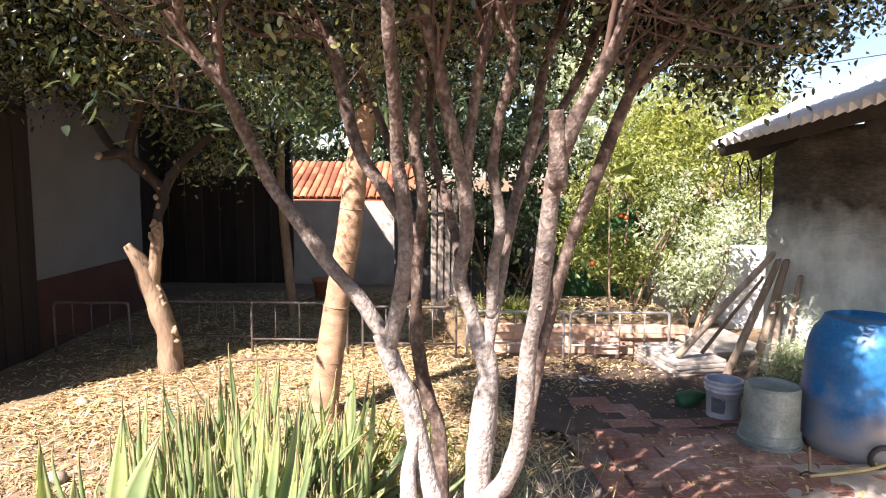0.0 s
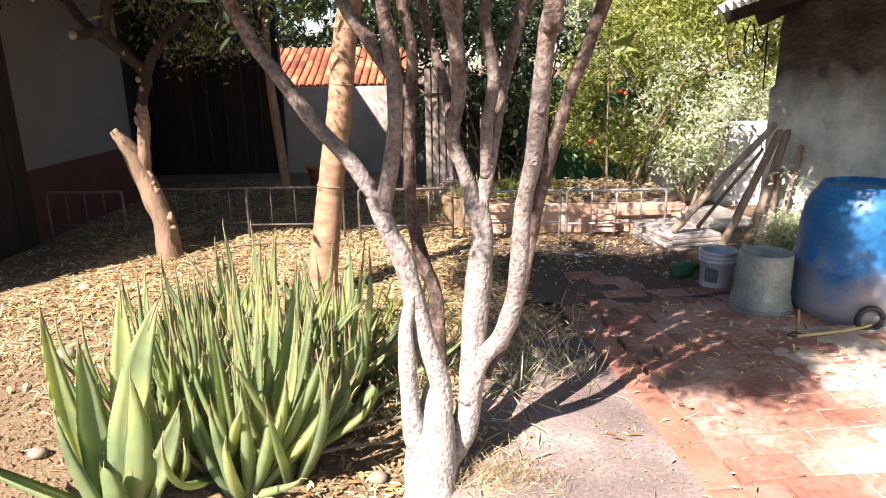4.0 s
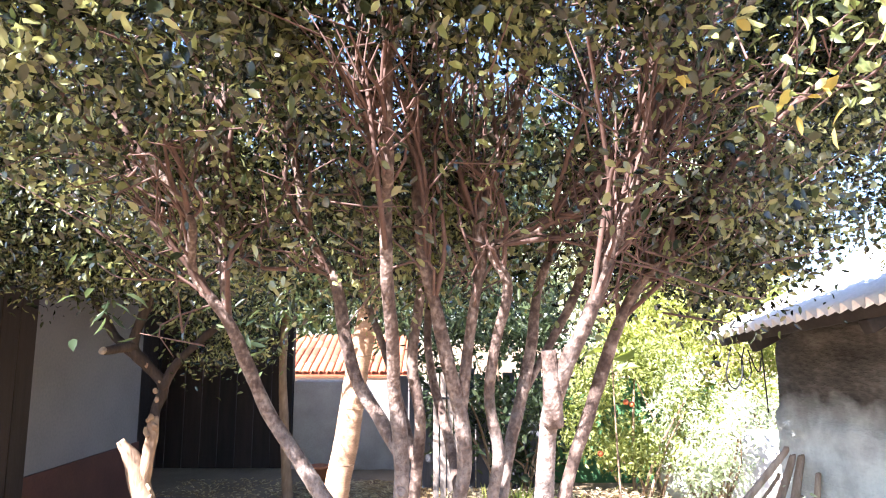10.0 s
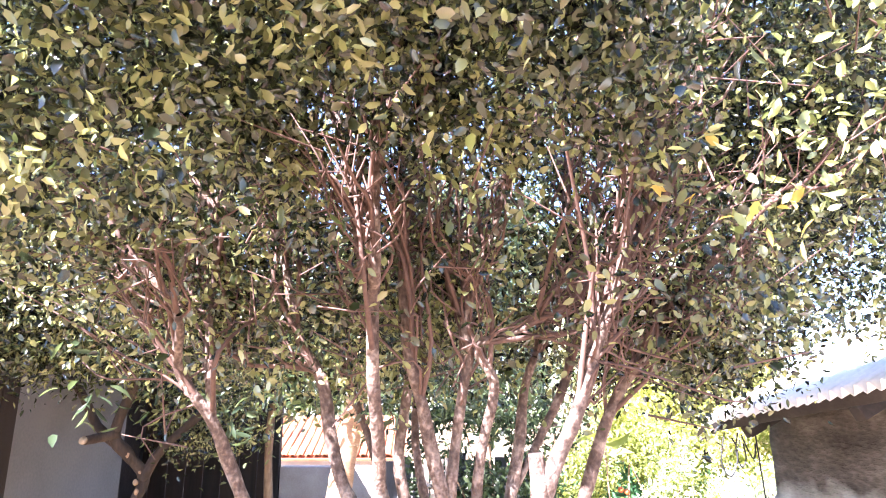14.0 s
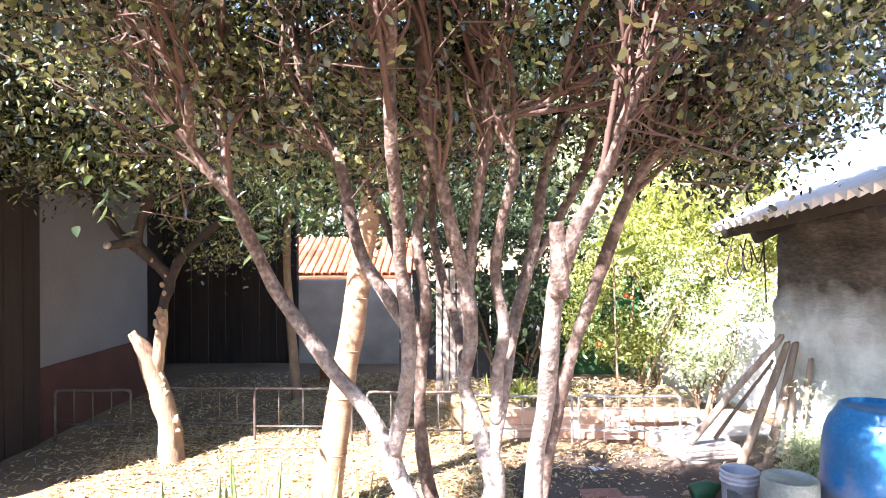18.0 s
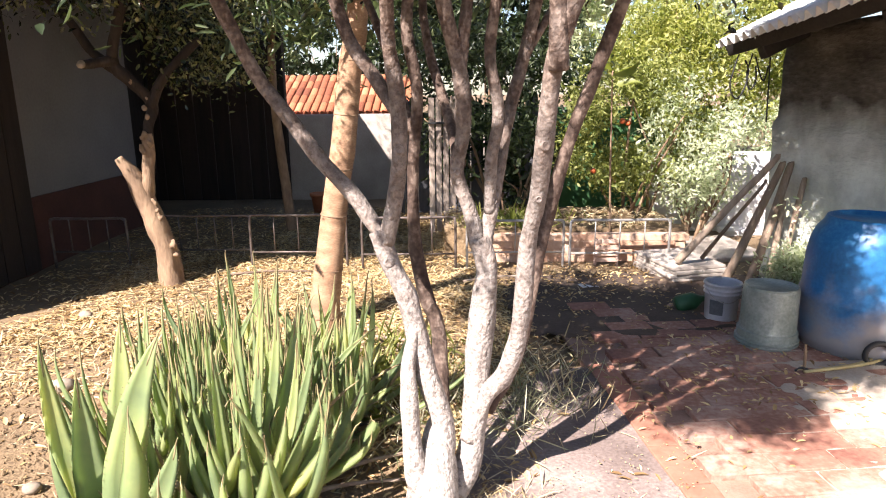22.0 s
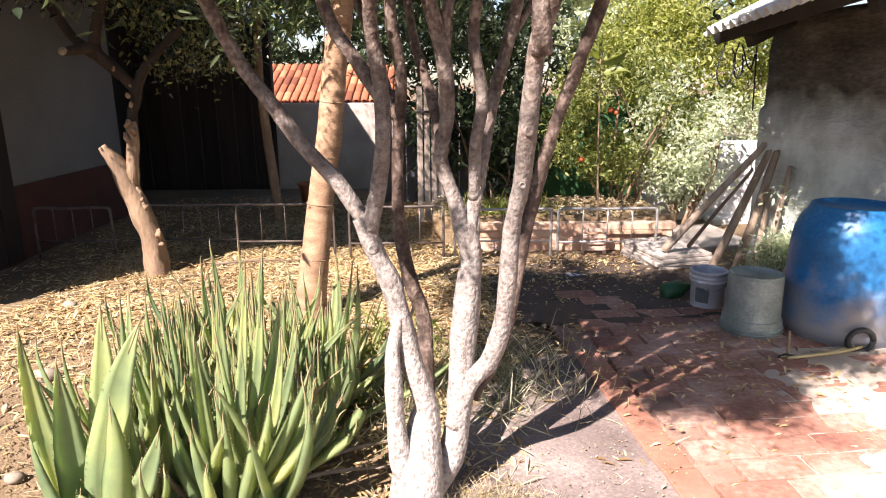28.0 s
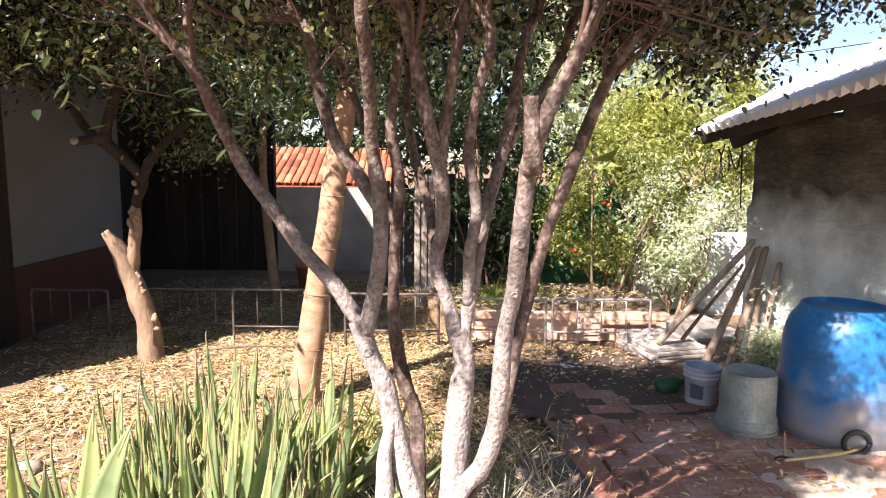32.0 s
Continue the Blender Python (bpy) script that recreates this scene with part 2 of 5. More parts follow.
STRAW_CANE = mat("split_cane", [(0.3, (0.36, 0.27, 0.12)), (0.7, (0.55, 0.44, 0.22))], 9, 0.7, 0.2, 60)
STRAW = leafy("straw", [(0.2, (0.35, 0.27, 0.15)), (0.8, (0.62, 0.54, 0.36))], 0.2, 0.8, 0.2)
GRASS = leafy("striped_grass_blade", [(0.2, (0.12, 0.14, 0.06)), (0.45, (0.3, 0.3, 0.17)), (0.8, (0.6, 0.56, 0.42))], 0.3, 0.5)
PLASTER = mat("white_plaster", [(0.25, (0.52, 0.5, 0.49)), (0.6, (0.68, 0.66, 0.64))], 1.5, 0.92, 0.3, 40)
# house plaster and its red dado, both darkened in colour for the shade there
SHADED_PLASTER = mat("shaded_house_plaster", [(0.25, (0.11, 0.105, 0.105)), (0.6, (0.17, 0.163, 0.165))], 1.2, 0.92, 0.3, 40)
DADO = mat("oxide_red_dado", [(0.3, (0.05, 0.02, 0.015)), (0.7, (0.09, 0.036, 0.026))], 3, 0.9, 0.3, 40)
# dark timber, taken nearly to black to carry the deep shade round the gate
SHADED_WOOD = mat("weathered_shaded_wood", [(0.3, (0.01, 0.0065, 0.0045)), (0.7, (0.027, 0.017, 0.012))], 3, 0.85, 0.5, 40, stretch=(6, 6, 0.5), objects=0.3)
GREYWOOD = mat("grey_weathered_wood", [(0.25, (0.16, 0.13, 0.11)), (0.5, (0.27, 0.22, 0.18)), (0.8, (0.4, 0.33, 0.27))], 5, 0.9, 0.6, 40, stretch=(4, 4, 0.6), objects=0.3)
FENCEWOOD = mat("blue_grey_fence_wood", [(0.3, (0.045, 0.047, 0.055)), (0.7, (0.1, 0.1, 0.11))], 4, 0.9, 0.5, 40, stretch=(5, 5, 0.5), objects=0.4)
POLE = mat("debarked_pole", [(0.25, (0.11, 0.075, 0.052)), (0.5, (0.22, 0.16, 0.115)), (0.8, (0.38, 0.3, 0.23))], 5, 0.85, 0.5, 50, stretch=(4, 4, 0.5), objects=0.4)
TILE = mat("red_roof_tile", [(0.2, (0.14, 0.045, 0.022)), (0.5, (0.33, 0.11, 0.05)), (0.8, (0.47, 0.2, 0.1))], 4, 0.85, 0.3, 30, objects=0.7)
SHEDWALL = mat("greenish_old_render", [(0.25, (0.16, 0.16, 0.14)), (0.5, (0.27, 0.285, 0.25)), (0.75, (0.38, 0.39, 0.35))], 1.8, 0.93, 0.6, 22, dist=0.02)
WALL_OLD = painted(mat("crumbling_adobe", [(0.34, (0.035, 0.029, 0.023)), (0.5, (0.08, 0.069, 0.056)), (0.66, (0.15, 0.132, 0.108))], 2.6, 0.95, 1.0, 18, stretch=(1, 1, 2.6), dist=0.05), (0.78, 0.81, 0.73), 1.02, 1.42, 5.0, 0.1, stains=0.42)
SHEET = mat("pale_fibre_cement_sheet", [(0.25, (0.5, 0.5, 0.48)), (0.7, (0.72, 0.72, 0.7))], 2.5, 0.7, 0.2, 40)
# dark copy of the sheet: shade below the roof put into its colour
SHADED_SHEET = mat("shaded_sheet_underside", [(0.3, (0.03, 0.028, 0.025)), (0.7, (0.08, 0.073, 0.066))], 5, 0.9, 0.3, 40)
# beam colour lowered to near black for the shade below eaves and roofs
BEAM = mat("shade_dark_beam", [(0.3, (0.016, 0.013, 0.011)), (0.7, (0.04, 0.032, 0.026))], 5, 0.9, 0.5, 40)
STEEL = mat("worn_grey_steel_tube", [(0.3, (0.28, 0.27, 0.26)), (0.7, (0.5, 0.48, 0.45))], 12, 0.42, 0.15, 90, metal=0.55)
# rusty tube, darkened in colour for the rails in the house's shadow
SHADED_RUST = mat("shaded_rusty_tube", [(0.3, (0.06, 0.042, 0.035)), (0.7, (0.16, 0.135, 0.12))], 12, 0.45, 0.25, 90, metal=0.4)
BLUE = mat("faded_blue_plastic", [(0.25, (0.006, 0.065, 0.165)), (0.5, (0.01, 0.12, 0.3)), (0.8, (0.06, 0.27, 0.48))], 3, 0.42, 0.12, 50)
BLUE = painted(BLUE, (0.24, 0.215, 0.2), 0.1, 0.42, 5.0, 0.2)
BLACK = mat("black_rubber", [(0.3, (0.012, 0.012, 0.012)), (0.7, (0.03, 0.03, 0.03))], 10, 0.6, 0.1)
WHITEP = mat("white_bucket_plastic", [(0.3, (0.33, 0.33, 0.36)), (0.7, (0.5, 0.5, 0.53))], 5, 0.45, 0.1, 60)
GREYP = mat("grey_green_bucket_plastic", [(0.3, (0.13, 0.15, 0.13)), (0.5, (0.22, 0.245, 0.215)), (0.72, (0.38, 0.4, 0.36))], 6, 0.6, 0.2, 60)
LABEL = mat("faded_label", [(0.3, (0.05, 0.055, 0.06)), (0.7, (0.13, 0.13, 0.14))], 14, 0.7, 0.1, 60)
GREENP = mat("green_plastic", [(0.3, (0.012, 0.05, 0.02)), (0.7, (0.025, 0.09, 0.035))], 6, 0.5, 0.1)
GREENWALL = mat("green_painted_wall", [(0.3, (0.03, 0.09, 0.035)), (0.7, (0.06, 0.16, 0.06))], 2, 0.9, 0.2, 40)
STONE = mat("field_stone", [(0.3, (0.17, 0.135, 0.1)), (0.7, (0.34, 0.28, 0.21))], 12, 0.9, 0.6, 60)
PINKWOOD = mat("sun_bleached_slat", [(0.3, (0.45, 0.3, 0.23)), (0.7, (0.62, 0.46, 0.37))], 6, 0.85, 0.3, 50)
PAPER = mat("white_litter", [(0.3, (0.55, 0.55, 0.55)), (0.7, (0.75, 0.75, 0.75))], 10, 0.7, 0.1)


# ---- builders ----
def part(name, bm, material, parent=None, label="", smooth=True):
    me = bpy.data.meshes.new(name)
    bm.to_mesh(me)
    bm.free()
    me.materials.append(material)
    if smooth:
        me.polygons.foreach_set("use_smooth", [True] * len(me.polygons))
    ob = new(name, me)
    return under(ob, parent, label)


def under(ob, parent, label=""):
    if parent:
        ob.parent = parent
        ob.matrix_parent_inverse = Matrix() if parent.parent else Matrix.Translation(-parent.location)
    return tagged(ob, label)


def thing(name, at, label, category, group="", kind=""):
    ob = new(name)
    ob.location, ob.empty_display_size = at, 0.1
    return tagged(ob, label, category, group, kind)


def box(bm, c, s, rz=0.0, bevel=0.0, m=None):
    r = bmesh.ops.create_cube(bm, size=1, matrix=(m or Matrix()) @ Matrix.Translation(c) @ Matrix.Rotation(rz, 4, "Z") @ Matrix.Diagonal((*s, 1)))
    if bevel:
        es = list({e for v in r["verts"] for e in v.link_edges})
        bmesh.ops.bevel(bm, geom=es, offset=bevel, segments=2, affect="EDGES", profile=0.6)
    return bm


def spline(ctrl, n):
    """Catmull-Rom through control points of (x, y, z, radius)."""
    p = np.array(ctrl, float)
    p = np.vstack([2 * p[0] - p[1], p, 2 * p[-1] - p[-2]])
    out = []
    for i in range(1, len(p) - 2):
        for k in range(n):
            t = k / n
            out.append(0.5 * (2 * p[i] + (p[i + 1] - p[i - 1]) * t + (2 * p[i - 1] - 5 * p[i] + 4 * p[i + 1] - p[i + 2]) * t * t + (3 * p[i] - p[i - 1] - 3 * p[i + 1] + p[i + 2]) * t ** 3))
    out.append(p[-2])
    return np.array(out)


def tube(bm, ctrl, n=4, seg=10, rough=0.0, seed=0, close=True):
    pts = spline(ctrl, n) if n > 1 else np.array(ctrl, float)
    rings, side = [], Vector((1, 0.3, 0))
    for i, q in enumerate(pts):
        d = Vector(pts[min(i + 1, len(pts) - 1)][:3] - pts[max(i - 1, 0)][:3]).normalized()
        side = (side - d * side.dot(d)).normalized()
        up = d.cross(side)
        ring = []
        for k in range(seg):
            a = 2 * math.pi * k / seg
            v = Vector(q[:3]) + (side * math.cos(a) + up * math.sin(a)) * max(q[3], 0.001)
            if rough:
                nv = noise.noise(Vector((v.x * 9 + seed, v.y * 9, v.z * 5))) + 0.6 * noise.noise(Vector((v.x * 30, v.y * 30 + seed, v.z * 14)))
                v += (v - Vector(q[:3])) * nv * rough
            ring.append(bm.verts.new(v))
        rings.append(ring)
    for a, b in zip(rings, rings[1:]):
        for k in range(seg):
            bm.faces.new((a[k], a[(k + 1) % seg], b[(k + 1) % seg], b[k]))
    if close:
        bm.faces.new(rings[0][::-1])
        bm.faces.new(rings[-1])
    return bm


def lathe(bm, profile, at, seg=32, tilt=None):
    """A turned shell: profile of (radius, height)."""
    m = Matrix.Translation(at) @ (tilt or Matrix())
    rings = [[bm.verts.new(m @ Vector((r * math.cos(2 * math.pi * k / seg), r * math.sin(2 * math.pi * k / seg), z))) for k in range(seg)] for r, z in profile]
    for a, b in zip(rings, rings[1:]):
        for k in range(seg):
            bm.faces.new((a[k], a[(k + 1) % seg], b[(k + 1) % seg], b[k]))
    if profile[0][0] > 0:
        bm.faces.new(rings[0][::-1])
    if profile[-1][0] > 0:
        bm.faces.new(rings[-1])
    return bm


LEAF_SHAPE = np.array([(0.45, 0, 0.0), (0, 0, 0), (0.28, 0.38, 0.055), (0.68, 0.35, 0.045), (1, 0, -0.08), (0.68, -0.35, 0.045), (0.28, -0.38, 0.055)])
LEAF_FACES = np.array([(0, 2, 1), (0, 3, 2), (0, 4, 3), (0, 5, 4), (0, 6, 5), (0, 1, 6)])


def leaves(name, pos, ways, length, width, material, parent=None, seed=0, label="", flat=0.0, curl=1.0):
    """Many single leaves as one mesh: each from its stalk's place, along its way."""
    rng = np.random.default_rng(seed)
    n = len(pos)
    d = ways / np.linalg.norm(ways, axis=1, keepdims=True)
    up = rng.normal(0, 1 - flat * 0.85, (n, 3)) + np.array((0, 0, 0.7 + flat * 3))
    s = np.cross(up, d)
    s /= np.linalg.norm(s, axis=1, keepdims=True) + 1e-9
    u = np.cross(d, s)
    ln = length * rng.uniform(0.6, 1.25, (n, 1, 1))
    sh = LEAF_SHAPE[None] * np.array((1, width / 0.84, curl * min(1.0, width * 4)))[None, None]
    bend = rng.uniform(-0.35, 0.1, (n, 1)) * curl * LEAF_SHAPE[None, :, 0] ** 2
    sh = sh * np.stack([np.ones(n), rng.uniform(0.6, 1.35, n), np.ones(n)], 1)[:, None]
    v = pos[:, None] + ln * (d[:, None] * sh[..., :1] + s[:, None] * sh[..., 1:2] + u[:, None] * (sh[..., 2:3] + bend[..., None]))
    f = (LEAF_FACES[None] + (np.arange(n) * len(LEAF_SHAPE))[:, None, None]).reshape(-1, 3)
    me = bpy.data.meshes.new(name)
    me.vertices.add(n * len(LEAF_SHAPE))
    me.vertices.foreach_set("co", v.reshape(-1).astype(np.float32))
    me.loops.add(f.size)
    me.loops.foreach_set("vertex_index", f.reshape(-1).astype(np.int32))
    me.polygons.add(len(f))
    me.polygons.foreach_set("loop_start", np.arange(0, f.size, 3, dtype=np.int32))
    me.polygons.foreach_set("use_smooth", np.ones(len(f), bool))
    me.update(calc_edges=True)
    me.materials.append(material)
    return under(new(name, me), parent, label)


def sprays(rng, tips, per, spread, reach):
    """Leaf stalks round the last stretch of many shoots: places and ways."""
    tips = np.asarray(tips)
    n = len(tips) * per
    base, way = np.repeat(tips[:, :3], per, 0), np.repeat(tips[:, 3:], per, 0)
    along = rng.uniform(-1, 1, (n, 1))
    pos = base + way * along * reach + rng.normal(0, spread, (n, 3))
    return pos, way * 0.6 + rng.normal(0, 0.6, (n, 3)) + np.array((0, 0, -0.15))


# ---- ground ----
def ground_height(x, y):
    return 0.02 * noise.noise(Vector((x * 0.9, y * 0.9, 3))) + 0.012 * noise.noise(Vector((x * 4, y * 4, 7)))


bm = bmesh.new()
xs = sorted({*[round(-4 + 0.08 * i, 3) for i in range(91)], *[-6, -9, -16, -40, -150, -800, 4, 5, 7, 12, 30, 120, 800]})
ys = sorted({*[round(0.6 + 0.08 * i, 3) for i in range(100)], *[-800, -100, -20, -5, -1, 10, 13, 20, 40, 120, 800]})
grid = [[bm.verts.new((x, y, ground_height(x, y) - (0.04 if 0.62 < x < 2.7 and 0.3 < y < 5.05 else 0.0))) for x in xs] for y in ys]
for a, b in zip(grid, grid[1:]):
    for k in range(len(xs) - 1):
        bm.faces.new((a[k], a[k + 1], b[k + 1], b[k]))
tagged(part("ground", bm, SOIL), "dry brown garden soil with leaf litter", "ground", kind="structure")

# packed earth round the tree and between the beds
bm = bmesh.new()
pts = [(-0.1, 1.2), (0.88, 1.2), (0.80, 2.0), (0.73, 2.8), (0.68, 3.3), (0.4, 3.25), (0.2, 2.95), (0.02, 2.6), (-0.05, 2.3), (-0.1, 1.8)]
bm.faces.new([bm.verts.new((x, y, 0.012)) for x, y in pts])
bmesh.ops.triangulate(bm, faces=bm.faces[:])
bmesh.ops.subdivide_edges(bm, edges=bm.edges[:], cuts=5, use_grid_fill=True)
for v in bm.verts:
    v.co.z = 0.026 + 0.006 * noise.noise(v.co * 3)
tagged(part("pavement", bm, YARD), "grey packed earth beside the brick paving", "ground", kind="structure")

# soil sheet beyond the bricks, its darkness standing in for canopy shade
bm = bmesh.new()
bm.faces.new([bm.verts.new((x, y, 0.03)) for x, y in ((0.5, 3.75), (1.2, 3.7), (2.0, 3.85), (2.7, 3.8), (2.75, 5.0), (1.9, 5.2), (0.9, 5.25), (0.35, 4.9), (0.3, 4.2))])
bmesh.ops.triangulate(bm, faces=bm.faces[:])
bmesh.ops.subdivide_edges(bm, edges=bm.edges[:], cuts=16, use_grid_fill=True)
for v in bm.verts:
    v.co.z = 0.034 + 0.012 * noise.noise(v.co * 3)
    if v.is_boundary:
        v.co += Vector((0.14 * noise.noise(v.co * 4) + 0.09 * noise.noise(v.co * 15), 0.14 * noise.noise(v.co * 4 + Vector((9, 0, 0))) + 0.09 * noise.noise(v.co * 15 + Vector((0, 9, 0))), -0.03))
tagged(part("soil_patch", bm, SHADED_SOIL), "soil beyond the bricks, coloured dark for tree shade", "ground", kind="structure")

# ---- house on the left: long wall, unlit by the sun ----
WX = -3.75
house = thing("house", (WX, 7, 0), "white plastered house wall, greyed for shade, with oxide red dado and dark timber gate", "house", kind="structure")
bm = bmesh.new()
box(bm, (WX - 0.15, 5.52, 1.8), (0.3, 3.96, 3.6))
part("wall", bm, SHADED_PLASTER, house, smooth=False)
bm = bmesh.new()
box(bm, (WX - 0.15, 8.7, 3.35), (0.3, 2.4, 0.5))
part("lintel", bm, SHADED_PLASTER, house, smooth=False)
bm = bmesh.new()
box(bm, (WX + 0.012, 5.75, 0.3), (0.03, 3.5, 0.66))
part("dado", bm, DADO, house, "oxide red painted dado", smooth=False)
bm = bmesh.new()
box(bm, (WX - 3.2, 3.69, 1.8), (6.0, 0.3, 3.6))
part("wall", bm, SHADED_PLASTER, house, smooth=False)
bm = bmesh.new()
box(bm, (WX - 2.2, 7.0, 3.69), (5.6, 6.2, 0.18))
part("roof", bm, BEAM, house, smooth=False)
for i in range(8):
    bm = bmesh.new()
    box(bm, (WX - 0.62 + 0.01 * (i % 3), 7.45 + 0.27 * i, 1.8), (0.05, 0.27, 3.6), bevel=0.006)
    part("gate_board", bm, SHADED_WOOD, house, smooth=False)
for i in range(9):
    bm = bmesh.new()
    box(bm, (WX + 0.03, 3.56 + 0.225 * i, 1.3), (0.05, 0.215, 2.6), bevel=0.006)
    part("door_board", bm, SHADED_WOOD, house, smooth=False)
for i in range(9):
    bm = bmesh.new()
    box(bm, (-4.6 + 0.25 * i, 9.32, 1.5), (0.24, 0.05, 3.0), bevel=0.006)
    part("gate_board", bm, SHADED_WOOD, house, smooth=False)
# porch roof and post hidden by foliage, added to darken the gate
bm = bmesh.new()
box(bm, (-3.45, 7.65, 2.75), (2.1, 3.7, 0.12))
part("added_porch_roof", bm, BEAM, house, "unseen porch roof added to shade the gate", smooth=False)
bm = bmesh.new()
box(bm, (-2.47, 9.3, 1.35), (0.12, 0.14, 2.7), bevel=0.01)
part("porch_post", bm, SHADED_WOOD, house, smooth=False)
# unseen overhang, added to keep sky light off the wall
bm = bmesh.new()
box(bm, (WX + 0.3, 5.2, 3.52), (0.9, 3.6, 0.12))
part("eave", bm, BEAM, house, "unseen eave added to shade the house wall", smooth=False)

# ---- far end: garden wall, tiled house, boards ----
garden_wall = thing("garden_wall", (-1.5, 9.2, 0), "weathered white garden wall, greyed for tree shade, closing the far end", "wall", kind="structure")
# white wall in cement grey, the grey standing in for tree shade
bm = bmesh.new()
box(bm, (-0.9, 9.4, 0.6), (3.0, 0.25, 1.22), bevel=0.015)
part("wall", bm, CEMENT, garden_wall)
tiled_house = thing("tiled_house", (-3, 14, 0), "far house with red clay tile roof", "house")
bm = bmesh.new()
box(bm, (-3.4, 15.2, 0.55), (4.6, 3.0, 1.1))
part("wall", bm, PLASTER, tiled_house, smooth=False)
tile = bmesh.new()
seg = 6
for k in range(seg):
    a0, a1 = math.pi * k / seg, math.pi * (k + 1) / seg
    vs = [tile.verts.new((0.075 * math.cos(a), l, 0.05 * math.sin(a))) for a, l in ((a0, 0), (a1, 0), (a1, 0.42), (a0, 0.42))]
    tile.faces.new(vs)
roof_tile = part("roof_tile", tile, TILE, tiled_house)
roof_tile.matrix_parent_inverse = Matrix()
tilt = Matrix.Rotation(radians(24), 4, "X")
first = True
for j in range(5):
    for i in range(30):
        m = Matrix.Translation(Vector((-5.8 + 0.16 * i + 0.01 * math.sin(7 * i + j), 13.5 + 0.36 * j, 1.12 + 0.15 * j)) - Vector((-3, 14, 0))) @ tilt
        o = roof_tile if first else roof_tile.copy()
        if not first:
            scene.collection.objects.link(o)
        first = False
        o.matrix_basis = m
bm = bmesh.new()
box(bm, (0, 0, 0), (4.9, 1.9, 0.05), m=Matrix.Translation((-3.4, 14.4, 1.44)) @ tilt)
part("roof_deck", bm, TILE, tiled_house, smooth=False)

# plank fence, dark blue-grey, in the middle distance
fence = thing("fence", (0, 8.0, 0), "dark grey upright board fence in the shade", "fence")
for i in range(11):
    bm = bmesh.new()
    h = 1.35 + 0.12 * math.sin(i * 2.7)
    box(bm, (-0.75 + 0.165 * i, 8.1 + 0.01 * (i % 2), h / 2), (0.15, 0.025, h), bevel=0.004)
    part("board", bm, FENCEWOOD, fence, smooth=False)
tagged(part("wall_green", box(bmesh.new(), (2.0, 8.6, 0.65), (2.6, 0.2, 1.3), bevel=0.01), GREENWALL), "low green painted wall behind the bushes", "wall", kind="structure")
bm = bmesh.new()
box(bm, (3.55, 7.05, 0.42), (2.9, 0.22, 0.84), bevel=0.01)
tagged(part("wall_east", bm, PLASTER), "sunlit white wall beyond the bushes", "wall", kind="structure")

bm = bmesh.new()
box(bm, (4.1, 7.9, 0.02), (2.6, 2.4, 0.06), bevel=0.012)
bmesh.ops.subdivide_edges(bm, edges=[e for e in bm.edges if e.calc_length() > 1], cuts=12, use_grid_fill=True)
for v in bm.verts:
    v.co.z += 0.015 * noise.noise(v.co * 2)
tagged(part("yard_slab", bm, PLASTER), "pale sunlit concrete yard behind the shed", "paving", kind="structure")

# ---- shed on the right ----
shed = thing("shed", (2.45, 4.9, 0), "old rendered adobe shed with corrugated sheet roof", "shed")
SH = Matrix.Translation((2.45, 4.9, 0)) @ Matrix.Rotation(math.atan2(0.16, 0.99), 4, "Z")
bm = bmesh.new()
box(bm, (0.15, -2.49, 0.965), (0.3, 5.42, 1.93), m=SH)
bmesh.ops.subdivide_edges(bm, edges=[e for e in bm.edges if e.calc_length() > 1], cuts=44, use_grid_fill=True)
for v in bm.verts:
    k = 1.0 if v.co.z < 1.2 else 2.0
    v.co.x += k * (0.018 * noise.noise(v.co * 2.2) + 0.009 * noise.noise(v.co * 9)) + (0.025 if v.co.z > 1.22 + 0.1 * noise.noise(v.co * 4) else 0)
part("wall", bm, WALL_OLD, shed)
bm = bmesh.new()
box(bm, (1.65, 0.08, 0.95), (2.8, 0.25, 1.86), m=SH)
part("end_wall", bm, SHEDWALL, shed)
# corrugated sheets: waves run up the slope
ROOF = SH @ Matrix.Translation((-0.52, 0.26, 1.815)) @ Matrix.Rotation(radians(-6.3), 4, "X") @ Matrix.Rotation(radians(-25), 4, "Y")
for s in range(6):
    bm = bmesh.new()
    cols = 80
    rows_ = []
    for i in range(cols + 1):
        y = -0.92 * s - 0.95 * i / cols
        z = 0.03 * math.sin(2 * math.pi * y / 0.094) + 0.006 * (s % 2)
        rows_.append([bm.verts.new(ROOF @ Vector((0.03 * math.sin(s * 5) + 3.2 * k / 6, y, z + dz))) for k in range(7) for dz in (0, -0.005)])
    for a, b in zip(rows_, rows_[1:]):
        for k in range(0, 12, 2):
            bm.faces.new((a[k], b[k], b[k + 2], a[k + 2]))
            bm.faces.new((a[k + 1], a[k + 3], b[k + 3], b[k + 1]))
        bm.faces.new((a[0], a[1], b[1], b[0]))
    bm.faces.ensure_lookup_table()
    # lower faces take the darker copy, shade included
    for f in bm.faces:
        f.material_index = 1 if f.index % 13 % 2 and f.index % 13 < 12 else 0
    part("roof_sheet", bm, SHEET, shed).data.materials.append(SHADED_SHEET)
for dx, name in ((0.2, "purlin"), (0.46, "wall_plate")):
    bm = bmesh.new()
    box(bm, (dx, -2.6, -0.09), (0.09, 5.5, 0.1), m=ROOF, bevel=0.01)
    part(name, bm, BEAM, shed)
